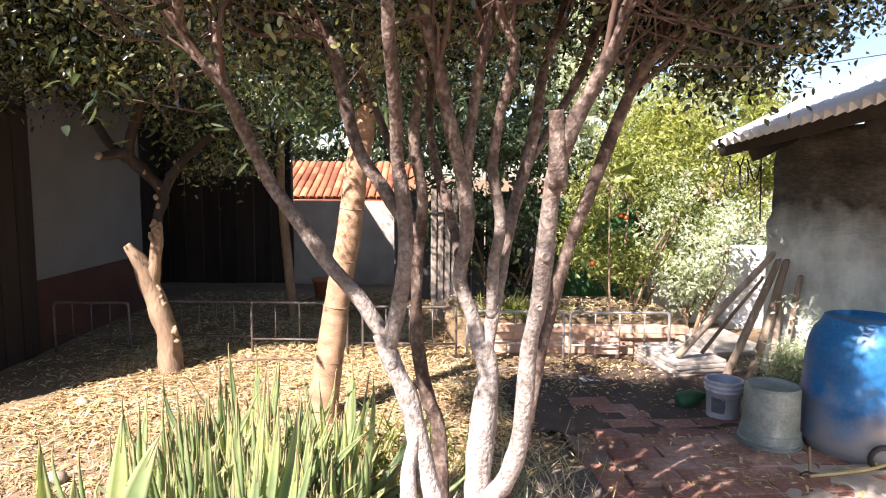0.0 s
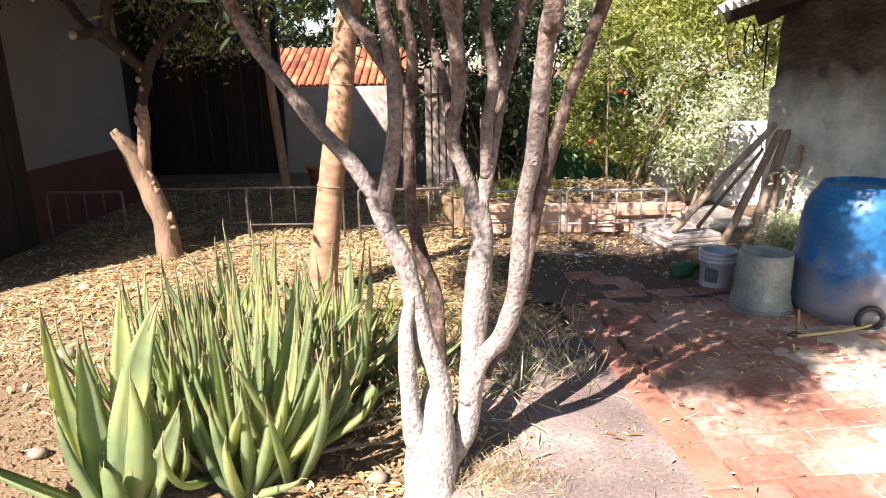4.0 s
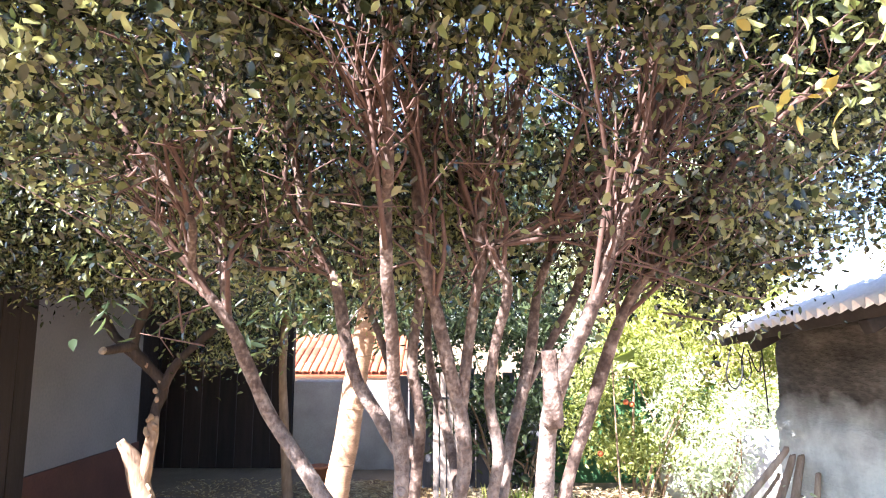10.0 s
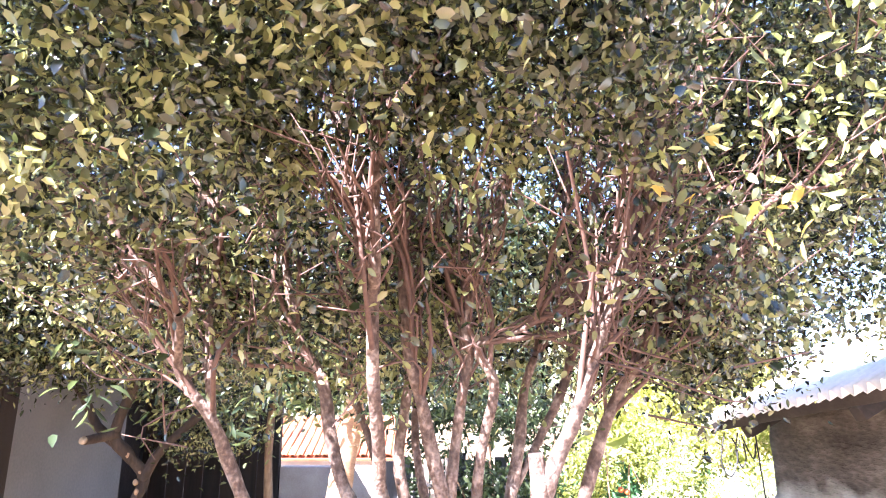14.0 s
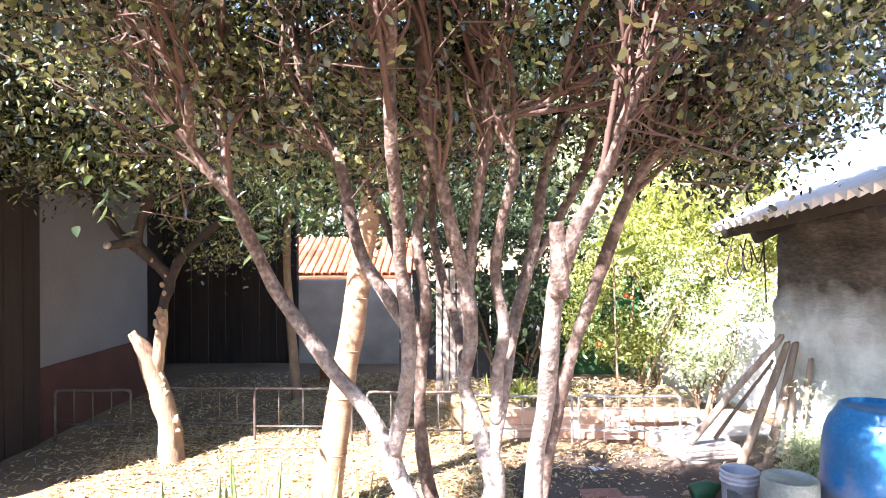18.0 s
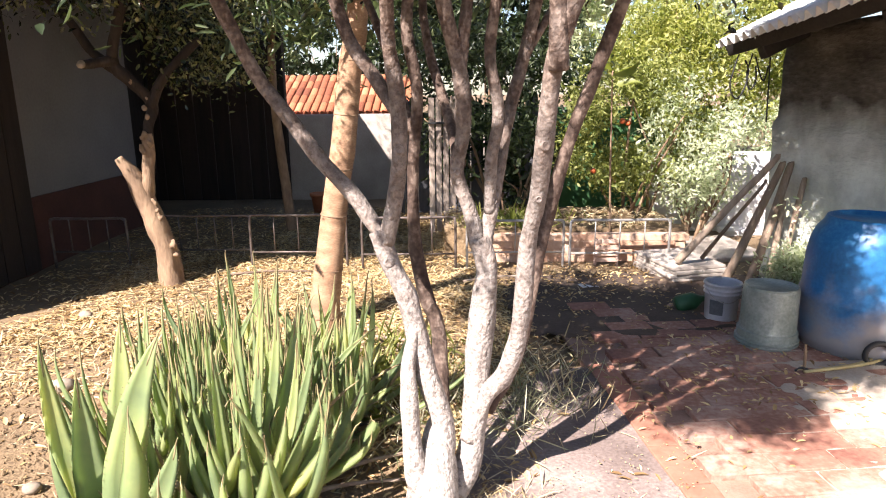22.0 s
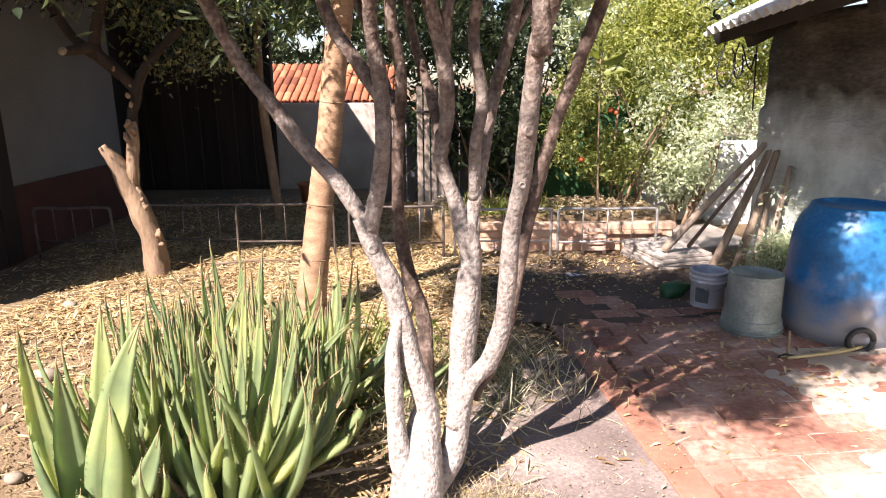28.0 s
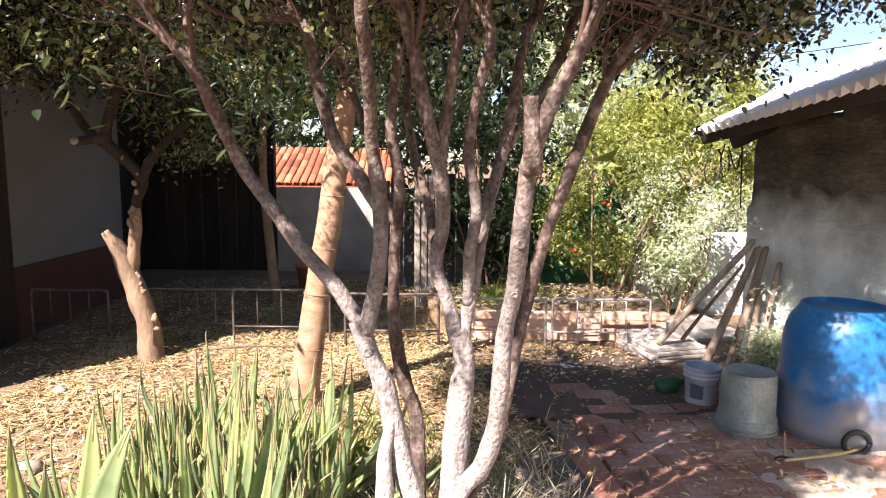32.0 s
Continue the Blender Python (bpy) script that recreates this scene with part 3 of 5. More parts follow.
for k in range(5):
    bm = bmesh.new()
    box(bm, (0.62, -0.25 - 1.1 * k, -0.18), (0.95, 0.08, 0.09), m=ROOF, bevel=0.01)
    part("rafter", bm, BEAM, shed)

# shed's far walls, closing it
for c, s in (((3.1, -2.6, 1.3), (0.25, 5.2, 2.6)), ((1.6, -5.1, 1.1), (2.9, 0.25, 2.2))):
    bm = bmesh.new()
    box(bm, c, s, m=SH)
    part("back_wall", bm, SHEDWALL, shed, smooth=False)

# coil of wire hung under the eave
wire = thing("hanging_wire", (2.1, 4.95, 1.66), "tangled black wire hanging from the shed's eave", "wire")
for k, ctrl in enumerate((
        [(2.25, 4.95, 1.72), (2.26, 4.95, 1.5), (2.27, 4.95, 1.25)],
        [(2.02, 4.95, 1.74), (1.99, 4.95, 1.62), (1.975, 4.95, 1.53), (2.0, 4.95, 1.45), (2.045, 4.95, 1.43), (2.09, 4.95, 1.52), (2.1, 4.95, 1.63), (2.07, 4.95, 1.7)],
        [(2.12, 4.95, 1.74), (2.1, 4.97, 1.6), (2.13, 4.97, 1.49), (2.17, 4.97, 1.55), (2.16, 4.97, 1.66)],
        [(2.14, 4.94, 1.72), (2.19, 4.94, 1.58), (2.22, 4.94, 1.56), (2.24, 4.94, 1.66)])):
    bm = bmesh.new()
    tube(bm, [(*c, 0.006) for c in ctrl], 5, 6)
    part("strand", bm, BLACK, wire)

# overhead cable
cable = thing("overhead_cable", (9.5, 18, 4.7), "thin overhead cable crossing the sky", "cable")
bm = bmesh.new()
tube(bm, [(-20, 26, 6.2, 0.012), (0, 23, 5.3, 0.012), (9.0, 20, 4.95, 0.012), (10.3, 16, 4.58, 0.012), (14, 8, 4.6, 0.012)], 6, 5)
part("line", bm, BLACK, cable)

# pale palings tied together
palings = thing("palings", (-0.18, 6.95, 0), "pale weathered palings tied with wire", "fence")
for k in range(4):
    bm = bmesh.new()
    box(bm, (-0.29 + 0.075 * k, 6.95, 0.72 + 0.01 * (k % 2)), (0.06, 0.025, 1.44), bevel=0.004)
    part("paling", bm, GREYWOOD, palings, smooth=False)
bm = bmesh.new()
box(bm, (-0.18, 6.93, 1.18), (0.29, 0.03, 0.022), bevel=0.003)
part("tie", bm, BLACK, palings, smooth=False)

pot = thing("clay_pot", (-1.74, 8.0, 0), "terracotta pot by the far wall", "pot")
bm = bmesh.new()
lathe(bm, [(0.07, 0), (0.1, 0.2), (0.115, 0.2), (0.115, 0.24), (0.1, 0.24), (0.09, 0.21), (0, 0.2)], (-1.74, 8.0, 0.05), 20)
part("body", bm, TILE, pot)

# ---- main tree: many stems, limewashed below ----
STEMS = {
    "trunk": [(-0.17, 1.90, -0.10, 0.112), (-0.155, 1.96, 0.02, 0.100), (-0.145, 2.00, 0.14, 0.096), (-0.14, 2.03, 0.23, 0.080), (-0.14, 2.07, 0.32, 0.045), (-0.14, 2.10, 0.38, 0.012)],
    "a": [(-0.14, 2.01, 0.15, 0.055), (-0.11, 2.06, 0.32, 0.045), (-0.17, 2.08, 0.55, 0.043), (-0.23, 2.11, 0.79, 0.040), (-0.29, 2.13, 0.93, 0.042), (-0.33, 2.14, 1.03, 0.040)],
    "strand": [(-0.16, 1.97, 0.10, 0.050), (-0.20, 1.98, 0.21, 0.044), (-0.22, 2.00, 0.36, 0.034), (-0.225, 2.02, 0.50, 0.030), (-0.225, 2.04, 0.60, 0.026), (-0.205, 2.08, 0.70, 0.020)],
    "ll": [(-0.30, 2.14, 0.99, 0.035), (-0.40, 2.15, 1.14, 0.033), (-0.52, 2.16, 1.28, 0.034), (-0.62, 2.16, 1.42, 0.032), (-0.71, 2.16, 1.55, 0.030), (-0.77, 2.12, 1.70, 0.027), (-0.82, 2.06, 1.84, 0.025), (-0.92, 2.00, 2.00, 0.020), (-0.88, 1.85, 2.16, 0.016), (-0.99, 1.75, 2.32, 0.010)],
    "ll_b": [(-0.82, 2.06, 1.84, 0.020), (-0.85, 2.05, 2.12, 0.018), (-0.85, 2.05, 2.37, 0.014), (-0.86, 2.00, 2.73, 0.010), (-0.88, 1.95, 3.03, 0.006)],
    "am": [(-0.30, 2.13, 0.99, 0.034), (-0.26, 2.10, 1.16, 0.034), (-0.24, 2.06, 1.31, 0.034), (-0.24, 2.04, 1.45, 0.033), (-0.26, 2.00, 1.62, 0.028), (-0.26, 1.92, 1.78, 0.027), (-0.27, 1.83, 1.96, 0.026), (-0.27, 1.78, 2.20, 0.025), (-0.26, 1.72, 2.27, 0.024), (-0.26, 1.68, 2.50, 0.020), (-0.24, 1.65, 2.68, 0.016), (-0.23, 1.60, 2.90, 0.010)],
    "am_l": [(-0.25, 2.05, 1.43, 0.028), (-0.31, 2.08, 1.52, 0.028), (-0.39, 2.10, 1.64, 0.028), (-0.44, 2.12, 1.79, 0.027), (-0.48, 2.13, 1.97, 0.025), (-0.56, 2.13, 2.11, 0.022), (-0.60, 2.13, 2.25, 0.020), (-0.64, 2.12, 2.45, 0.017), (-0.69, 2.10, 2.77, 0.012), (-0.76, 2.05, 3.13, 0.008)],
    "am_m": [(-0.29, 1.74, 2.21, 0.018), (-0.34, 1.80, 2.49, 0.016), (-0.40, 1.84, 2.76, 0.012), (-0.44, 1.85, 3.01, 0.008)],
    "d": [(-0.12, 2.12, 0.08, 0.040), (-0.13, 2.40, 0.54, 0.032), (-0.18, 2.42, 0.71, 0.030), (-0.22, 2.42, 0.94, 0.032), (-0.22, 2.40, 1.21, 0.028), (-0.20, 2.38, 1.49, 0.026), (-0.23, 2.36, 1.71, 0.025), (-0.20, 2.34, 1.95, 0.023), (-0.18, 2.30, 2.18, 0.020), (-0.15, 2.28, 2.40, 0.016), (-0.18, 2.25, 2.71, 0.010)],
    "b": [(-0.10, 2.06, 0.07, 0.060), (-0.03, 2.08, 0.19, 0.050), (0.00, 2.10, 0.37, 0.050), (0.01, 2.11, 0.56, 0.048), (0.03, 2.12, 0.78, 0.047), (0.04, 2.12, 0.90, 0.046), (0.01, 2.12, 1.01, 0.045)],
    "b1": [(0.01, 2.12, 0.98, 0.036), (-0.02, 2.12, 1.10, 0.030), (-0.06, 2.12, 1.23, 0.030), (-0.04, 2.10, 1.37, 0.030), (-0.05, 2.07, 1.53, 0.030), (-0.09, 2.04, 1.69, 0.028), (-0.13, 2.00, 1.88, 0.027), (-0.17, 1.96, 2.04, 0.025), (-0.19, 1.92, 2.31, 0.022), (-0.18, 1.90, 2.52, 0.018), (-0.14, 1.90, 2.78, 0.012), (-0.08, 1.90, 2.99, 0.008)],
    "b1r": [(-0.05, 2.07, 1.55, 0.026), (-0.03, 2.05, 1.73, 0.024), (-0.01, 2.02, 1.88, 0.022), (0.02, 2.00, 2.05, 0.020), (0.01, 1.98, 2.16, 0.018), (0.13, 1.95, 2.54, 0.013), (0.18, 1.90, 2.78, 0.008)],
    "b2": [(0.03, 2.12, 0.98, 0.034), (0.06, 2.15, 1.13, 0.030), (0.09, 2.17, 1.30, 0.028), (0.12, 2.20, 1.44, 0.026), (0.16, 2.22, 1.59, 0.025), (0.20, 2.24, 1.77, 0.024), (0.23, 2.25, 1.97, 0.020), (0.33, 2.25, 2.21, 0.016), (0.40, 2.20, 2.47, 0.012), (0.39, 2.20, 2.80, 0.008)],
    "b3": [(0.05, 2.14, 1.09, 0.026), (0.05, 2.10, 1.27, 0.024), (0.07, 2.08, 1.42, 0.024), (0.04, 2.06, 1.59, 0.022), (0.06, 2.04, 1.76, 0.021), (0.10, 2.00, 1.95, 0.020), (0.05, 1.98, 2.07, 0.018), (0.19, 1.95, 2.12, 0.012), (0.26, 1.90, 2.17, 0.008)],
    "c": [(-0.02, 2.08, 0.29, 0.040), (0.03, 2.08, 0.45, 0.036), (0.10, 2.06, 0.55, 0.034), (0.14, 2.02, 0.72, 0.034), (0.16, 1.98, 1.02, 0.034), (0.18, 1.94, 1.17, 0.034), (0.19, 1.90, 1.33, 0.034), (0.20, 1.86, 1.52, 0.034), (0.22, 1.82, 1.64, 0.034)],
    "c_cut": [(0.215, 1.84, 1.54, 0.038), (0.207, 1.81, 1.64, 0.034), (0.197, 1.80, 1.75, 0.028)],
    "c1": [(0.22, 1.82, 1.63, 0.030), (0.25, 1.80, 1.72, 0.028), (0.30, 1.79, 1.82, 0.027), (0.36, 1.78, 1.97, 0.026), (0.37, 1.77, 2.02, 0.024), (0.45, 1.76, 2.21, 0.022), (0.49, 1.76, 2.38, 0.020), (0.52, 1.76, 2.58, 0.016), (0.51, 1.75, 2.84, 0.010)],
    "c1b": [(0.40, 1.77, 2.06, 0.018), (0.46, 1.80, 2.28, 0.016), (0.58, 1.82, 2.45, 0.014), (0.59, 1.84, 2.65, 0.010), (0.67, 1.80, 2.93, 0.006)],
    "e": [(0.04, 2.12, 0.38, 0.030), (0.16, 2.25, 0.55, 0.030), (0.26, 2.34, 0.99, 0.030), (0.34, 2.35, 1.30, 0.030), (0.41, 2.35, 1.50, 0.030), (0.47, 2.33, 1.68, 0.029), (0.52, 2.30, 1.83, 0.028), (0.59, 2.28, 1.97, 0.026), (0.64, 2.26, 2.03, 0.024), (0.71, 2.25, 2.19, 0.020), (0.79, 2.22, 2.26, 0.015), (0.91, 2.10, 2.40, 0.009)],
    "f": [(0.16, 2.22, 1.59, 0.020), (0.28, 2.30, 1.78, 0.020), (0.39, 2.36, 1.98, 0.020), (0.46, 2.40, 2.24, 0.018), (0.52, 2.40, 2.48, 0.013), (0.58, 2.35, 2.87, 0.008)],
    "g": [(-0.05, 2.20, 1.24, 0.024), (-0.09, 2.40, 1.40, 0.024), (-0.16, 2.50, 1.64, 0.022), (-0.18, 2.55, 1.86, 0.020), (-0.12, 2.60, 2.22, 0.018), (-0.04, 2.60, 2.50, 0.012), (0.01, 2.60, 2.98, 0.008)],
    "h": [(-0.22, 2.40, 1.34, 0.022), (-0.34, 2.60, 1.68, 0.020), (-0.45, 2.70, 1.94, 0.018), (-0.57, 2.75, 2.25, 0.016), (-0.62, 2.80, 2.50, 0.012), (-0.71, 2.80, 2.92, 0.008)],
}
tree = thing("tree", (-0.15, 2.05, 0), "many-stemmed tree with whitewashed lower trunks and dense dark canopy", "tree")
for k, (name, ctrl) in enumerate(STEMS.items()):
    bm = bmesh.new()
    tube(bm, [(x, y, z, r * (0.94 if z < 0.9 else 0.8)) for x, y, z, r in ctrl], 9, 18, 0.17, k * 3.1)
    part("trunk" if name == "trunk" else "stem", bm, BARE_BARK if name in ("d", "e", "f", "g", "h") else BARK, tree)

for name, i, r in (("c", 6, 0.013), ("am", 2, 0.013), ("a", 4, 0.014), ("a", 1, 0.012), ("c", 5, 0.009), ("b1", 2, 0.01), ("b2", 1, 0.009), ("b", 3, 0.008)):
    x, y, z, rr = STEMS[name][i]
    bm = bmesh.new()
    lathe(bm, [(r * 1.5, -0.02), (r * 1.25, 0.001), (r * 0.95, 0.005), (r * 0.65, 0.002), (r * 0.3, -0.001), (0, 0.001)], (x, y - rr * 0.84, z), 14, Matrix.Rotation(radians(88), 4, "X"))
    part("knot", bm, BARK, tree, "ringed knot in the bark")

rng = np.random.default_rng(4)
CENTRE, RADII = np.array((0.1, 2.3, 2.9)), np.array((1.9, 1.8, 1.1))
EYE_AT = np.array((-0.06, -0.05, 1.75))
REACH = 1 / math.tan(radians(44))


def beam_plane(p):
    """Where the sunbeam through each place meets the upright plane through the stems."""
    k = (2.0 - p[..., 1]) / 0.565
    return np.stack([p[..., 0] + 0.446 * k, p[..., 2] - 0.695 * k], -1), k


BARE = np.vstack([np.column_stack([beam_plane(q)[0], q[:, 3], np.full(len(q), n in ("c", "c1", "c_cut"))]) for n, q in ((n, spline(c, 6)) for n, c in STEMS.items()) for q in [q[(q[:, 2] > 0.4) & (q[:, 2] < 2.9)]] if len(q)])


def openings(p):
    """Openings in the crown: one stem stands in the sun, the others in flecks of it."""
    p = np.asarray(p, float).reshape(-1, 3)
    at, k = beam_plane(p)
    out = np.zeros(len(p), bool)
    for i in np.nonzero((k > 0) & (at[:, 1] > 0.3) & (at[:, 1] < 3.0) & (abs(at[:, 0]) < 1.2))[0]:
        near = np.hypot(BARE[:, 0] - at[i, 0], BARE[:, 1] - at[i, 1]) < BARE[:, 2] + 0.028
        if near.any():
            out[i] = BARE[near, 3].any() or noise.noise(Vector((at[i, 0] * 7, 0.5, at[i, 1] * 5))) < (0.0 if at[i, 1] < 2.2 else -0.12)
    return out


def gap(p):
    return openings(p)[0]


def opened(sprayed):
    """Leaves of the crown but for those that would close its openings."""
    pos, ways = sprayed
    keep = ~openings(pos)
    return pos[keep], ways[keep]


def kept_sunny(p):
    """The crown stays open where it would shade the drum's shoulder and the dry weed."""
    gx, gy = p[0] + 0.62 * REACH * p[2], p[1] + 0.785 * REACH * p[2]
    return 2.35 < gx < 3.0 and (3.3 < gy < 4.1 or 4.45 < gy < 5.25) or gx > 1.85 and gy < 3.35


def welcome(p):
    """The crown is thinned to the south-west so sun reaches the ground beyond."""
    if gap(p) or kept_sunny(p):
        return 0.0
    if p[2] > 2.85 and p[1] < 1.9:
        return 0.1
    if p[0] > 1.15 and p[2] < 2.6:
        return 0.4
    if p[1] < 2.05 and -1.3 < p[0] < 1.3 and p[2] < 2.95:
        return 0.28
    gx, gy = p[0] + 0.62 * REACH * p[2], p[1] + 0.785 * REACH * p[2]
    if 2.42 < gx < 3.2 and 3.4 < gy < 4.3:
        return 0.0 if noise.noise(Vector((gx * 6, gy * 6, 1))) > -0.15 else 0.6
    if 0.1 < gx < 3.2 and gy > (4.8 if gx < 2.3 else 4.3):
        return 0.08
    if gx < -0.1 and gy < 5.3:
        return 0.1
    return 1.0 if gy > 2.7 else 0.35


tips, twigs = [], bmesh.new()
ends = [(np.array(c[i]), np.array(c[i + 1])) for c in STEMS.values() for i in range(len(c) - 1) if c[i][2] > 1.8]
for a, b in ends:
    for k in range(7):
        p = a[:3] + (b[:3] - a[:3]) * rng.uniform()
        out = (p - CENTRE) / RADII
        way = (b - a)[:3] / np.linalg.norm((b - a)[:3]) + out * (0.25 if k < 3 else 0.6) + rng.normal(0, 0.22, 3) + np.array((0, 0, 0.35))
        way /= np.linalg.norm(way)
        ln, r0 = (rng.uniform(0.5, 1.0), 0.0095) if k < 2 else (rng.uniform(0.2, 0.5), 0.0055)
        bend, kink = rng.normal(0, 0.09, 3), rng.normal(0, 0.04, 3)
        ctrl = [(*p, r0), (*(p + way * ln * 0.35 + kink), r0 * 0.75), (*(p + way * ln * 0.7 + bend * 0.5 - kink), r0 * 0.5), (*(p + way * ln + bend), r0 * 0.25)]
        tube(twigs, ctrl, 3, 6, close=False)
        if rng.uniform() < welcome(p + way * ln):
            tips.append((*(p + way * ln * 0.85 + bend), *(way * 0.2)))
        for _ in range(3):
            q = p + way * ln * rng.uniform(0.35, 0.95) + bend * 0.6
            w2 = way * 0.6 + rng.normal(0, 0.45, 3)
            l2 = rng.uniform(0.1, 0.25)
            tube(twigs, [(*q, 0.0035), (*(q + w2 * l2), 0.0015)], 1, 4, close=False)
            if rng.uniform() < welcome(q + w2 * l2):
                tips.append((*(q + w2 * l2), *(w2 * 0.1)))
# sprays of the outer crown, in uneven clumps
shell = []
while len(shell) < 3300:
    d = rng.normal(0, 1, 3)
    d /= np.linalg.norm(d)
    p = CENTRE + RADII * d * rng.uniform(0.6, 1.0) ** 0.7
    if p[2] < 1.98 + 0.15 * noise.noise(Vector(p * 2)) or noise.noise(Vector(p * 1.7)) < -0.1 or np.linalg.norm(p - EYE_AT) < 1.6:
        continue
    if d[2] < -0.1 and -0.9 < p[0] < 0.75 and rng.uniform() < 0.8:
        continue
    if rng.uniform() > welcome(p):
        continue
    w = d * 0.6 + rng.normal(0, 0.5, 3)
    shell.append((*p, *(w * 0.12)))
    if rng.uniform() < 0.4:
        tube(twigs, [(*(p - w * 0.12), 0.0025), (*(p - w * 0.03 + rng.normal(0, 0.012, 3)), 0.002), (*(p + w * 0.06), 0.0012)], 1, 4, close=False)
# the denser far side, towards the paving
while len(shell) < 4900:
    d = rng.normal(0, 1, 3)
    d /= np.linalg.norm(d)
    p = CENTRE + RADII * d * rng.uniform(0.45, 1.0)
    gx, gy = p[0] + 0.62 * REACH * p[2], p[1] + 0.785 * REACH * p[2]
    if not (0.4 < gx < 2.4 and 2.8 < gy < 4.6) or p[2] < 2.1 or gap(p) or p[1] < (1.9 if p[2] < 2.8 else 0.8) or noise.noise(Vector(p * 2.5)) < -0.25:
        continue
    shell.append((*p, *(rng.normal(0, 0.08, 3))))
# the skirt hanging towards the shed's roof
skirt = len(shell)
while len(shell) < skirt + 450:
    d, a, e = rng.uniform(2.1, 3.3), rng.uniform(0.36, 0.85), rng.uniform(0.17, 0.5)
    p = np.array((a * d, d, 1.62 + e * d))
    if kept_sunny(p):
        continue
    if noise.noise(Vector(p * 3)) > -0.2 and e > 0.2 + 0.1 * noise.noise(Vector((a * 9, 0, 3))):
        shell.append((*p, *rng.normal(0, 0.08, 3)))
skirt = len(shell)
while len(shell) < skirt + 330:
    d, a, e = rng.uniform(2.4, 3.3), rng.uniform(0.2, 0.52), rng.uniform(0.12, 0.34)
    p = np.array((a * d, d, 1.56 + e * d))
    if not kept_sunny(p) and noise.noise(Vector(p * 3)) > -0.15 and e > 0.16 + 0.08 * noise.noise(Vector((a * 9, 0, 6))):
        shell.append((*p, *rng.normal(0, 0.08, 3)))
# the top, overhanging the stems towards the sun, tight clumps added for shade
clumps = []
for _ in range(330):
    z = rng.uniform(2.6, 3.3)
    p = np.array((rng.uniform(-0.95, 1.0) - 0.642 * (z - 1.9), rng.uniform(1.45, 2.8) - 0.813 * (z - 1.9), z))
    if not gap(p) and noise.noise(Vector(p * 5.0)) > 0.0:
        clumps.append((*p, *(rng.normal(0, 0.07, 3))))
# the bough tops that keep the leaning stems in broken shade
while len(clumps) < 480:
    x, z, k = rng.uniform(-0.95, 0.12), rng.uniform(1.02, 2.1), rng.uniform(0.7, 2.0)
    p = (x - 0.446 * k, 2.0 - 0.565 * k, z + 0.695 * k)
    if 2.3 < p[2] < 3.15 and not gap(p) and noise.noise(Vector((x * 5, z * 4, 7))) > -0.2:
        clumps.append((*p, *rng.normal(0, 0.05, 3)))
# the roof of the crown over the open side, shading the paving
top = len(clumps)
while len(clumps) < top + 820:
    gx, gy = rng.uniform(0.8, 2.4), rng.uniform(2.35, 3.8)
    z = rng.uniform(2.55, 3.1)
    front = 2.6 + 0.45 * noise.noise(Vector((gx * 2.6, 0, 4))) + max(0, gx - 1.6) * 1.5 + max(0, 1.0 - gx) * 2
    if rng.uniform() > (gy - front) * 4 or noise.noise(Vector((gx * 5.5, gy * 5.5, 2))) < -0.42:
        continue
    p = (gx - 0.62 * REACH * z, gy - 0.785 * REACH * z, z)
    if not gap(p):
        clumps.append((*p, *rng.normal(0, 0.06, 3)))
# the crown's shoulder towards the shed, out of view, added to shade its wall
top = len(clumps)
while len(clumps) < top + 620:
    gx, gy, z = rng.uniform(2.3, 3.4), rng.uniform(3.4, 5.9), rng.uniform(2.95, 3.7)
    if noise.noise(Vector((gx * 3.2, gy * 3.2, 5))) > (-0.2 if gx > 2.9 or gy > 5.25 else 0.35):
        clumps.append((gx - 0.62 * REACH * z, gy - 0.785 * REACH * z, z, *rng.normal(0, 0.06, 3)))
# loose sprays hanging near on the open side
near = [(rng.uniform(-1.1, 1.1), rng.uniform(1.05, 1.6), rng.uniform(2.35, 2.95)) for _ in range(170)]
near, hung = [p for n, p in enumerate(near) if not gap(p) and (abs(p[0]) > 0.5 or n % 2)], []
for p in near:
    w = rng.normal(0, 0.6, 3) + np.array((0, -0.3, 0.2))
    tube(twigs, [(*(np.array(p) - w * 0.1 + np.array((0, 0.06, 0))), 0.003), (*p, 0.0015)], 1, 4, close=False)
    hung.append((*p, *(w * 0.1)))
tagged(part("brushwood", twigs, TWIG, tree), kind="stuff")
pos, ways = opened(sprays(rng, tips, 9, 0.03, 1.0))
leaves("crown", pos, ways, 0.04, 0.5, LEAF, tree, 5)
# near sprays, in the leaf colour made pale to look sunlit
pos, ways = opened(sprays(rng, hung, 7, 0.045, 1.0))
leaves("lit_foliage", pos, ways, 0.043, 0.44, LEAF_LIT, tree, 9, "paler leaves coloured to look sunlit")
pos, ways = opened(sprays(rng, shell, 26, 0.055, 1.0))
leaves("crown", pos, ways, 0.032, 0.5, LEAF, tree, 6)
pos, ways = opened(sprays(rng, clumps, 42, 0.045, 1.0))
leaves("crown", pos, ways, 0.033, 0.52, LEAF, tree, 8)
sel = rng.integers(0, len(shell), 45)
yellow = [shell[i] for i in sel] + [(x, y, z, *rng.normal(0, 0.05, 3)) for x, y, z in ((0.71, 1.35, 2.37), (0.66, 1.37, 2.38), (0.32, 1.4, 2.75), (0.37, 1.42, 2.74), (-0.8, 1.4, 2.82), (0.75, 1.3, 2.28), (0.55, 1.5, 2.43))]
pos, ways = sprays(rng, yellow, 4, 0.045, 1.0)
leaves("yellow_foliage", pos, ways, 0.05, 0.44, LEAF_Y, tree, 7, "yellowing leaves")

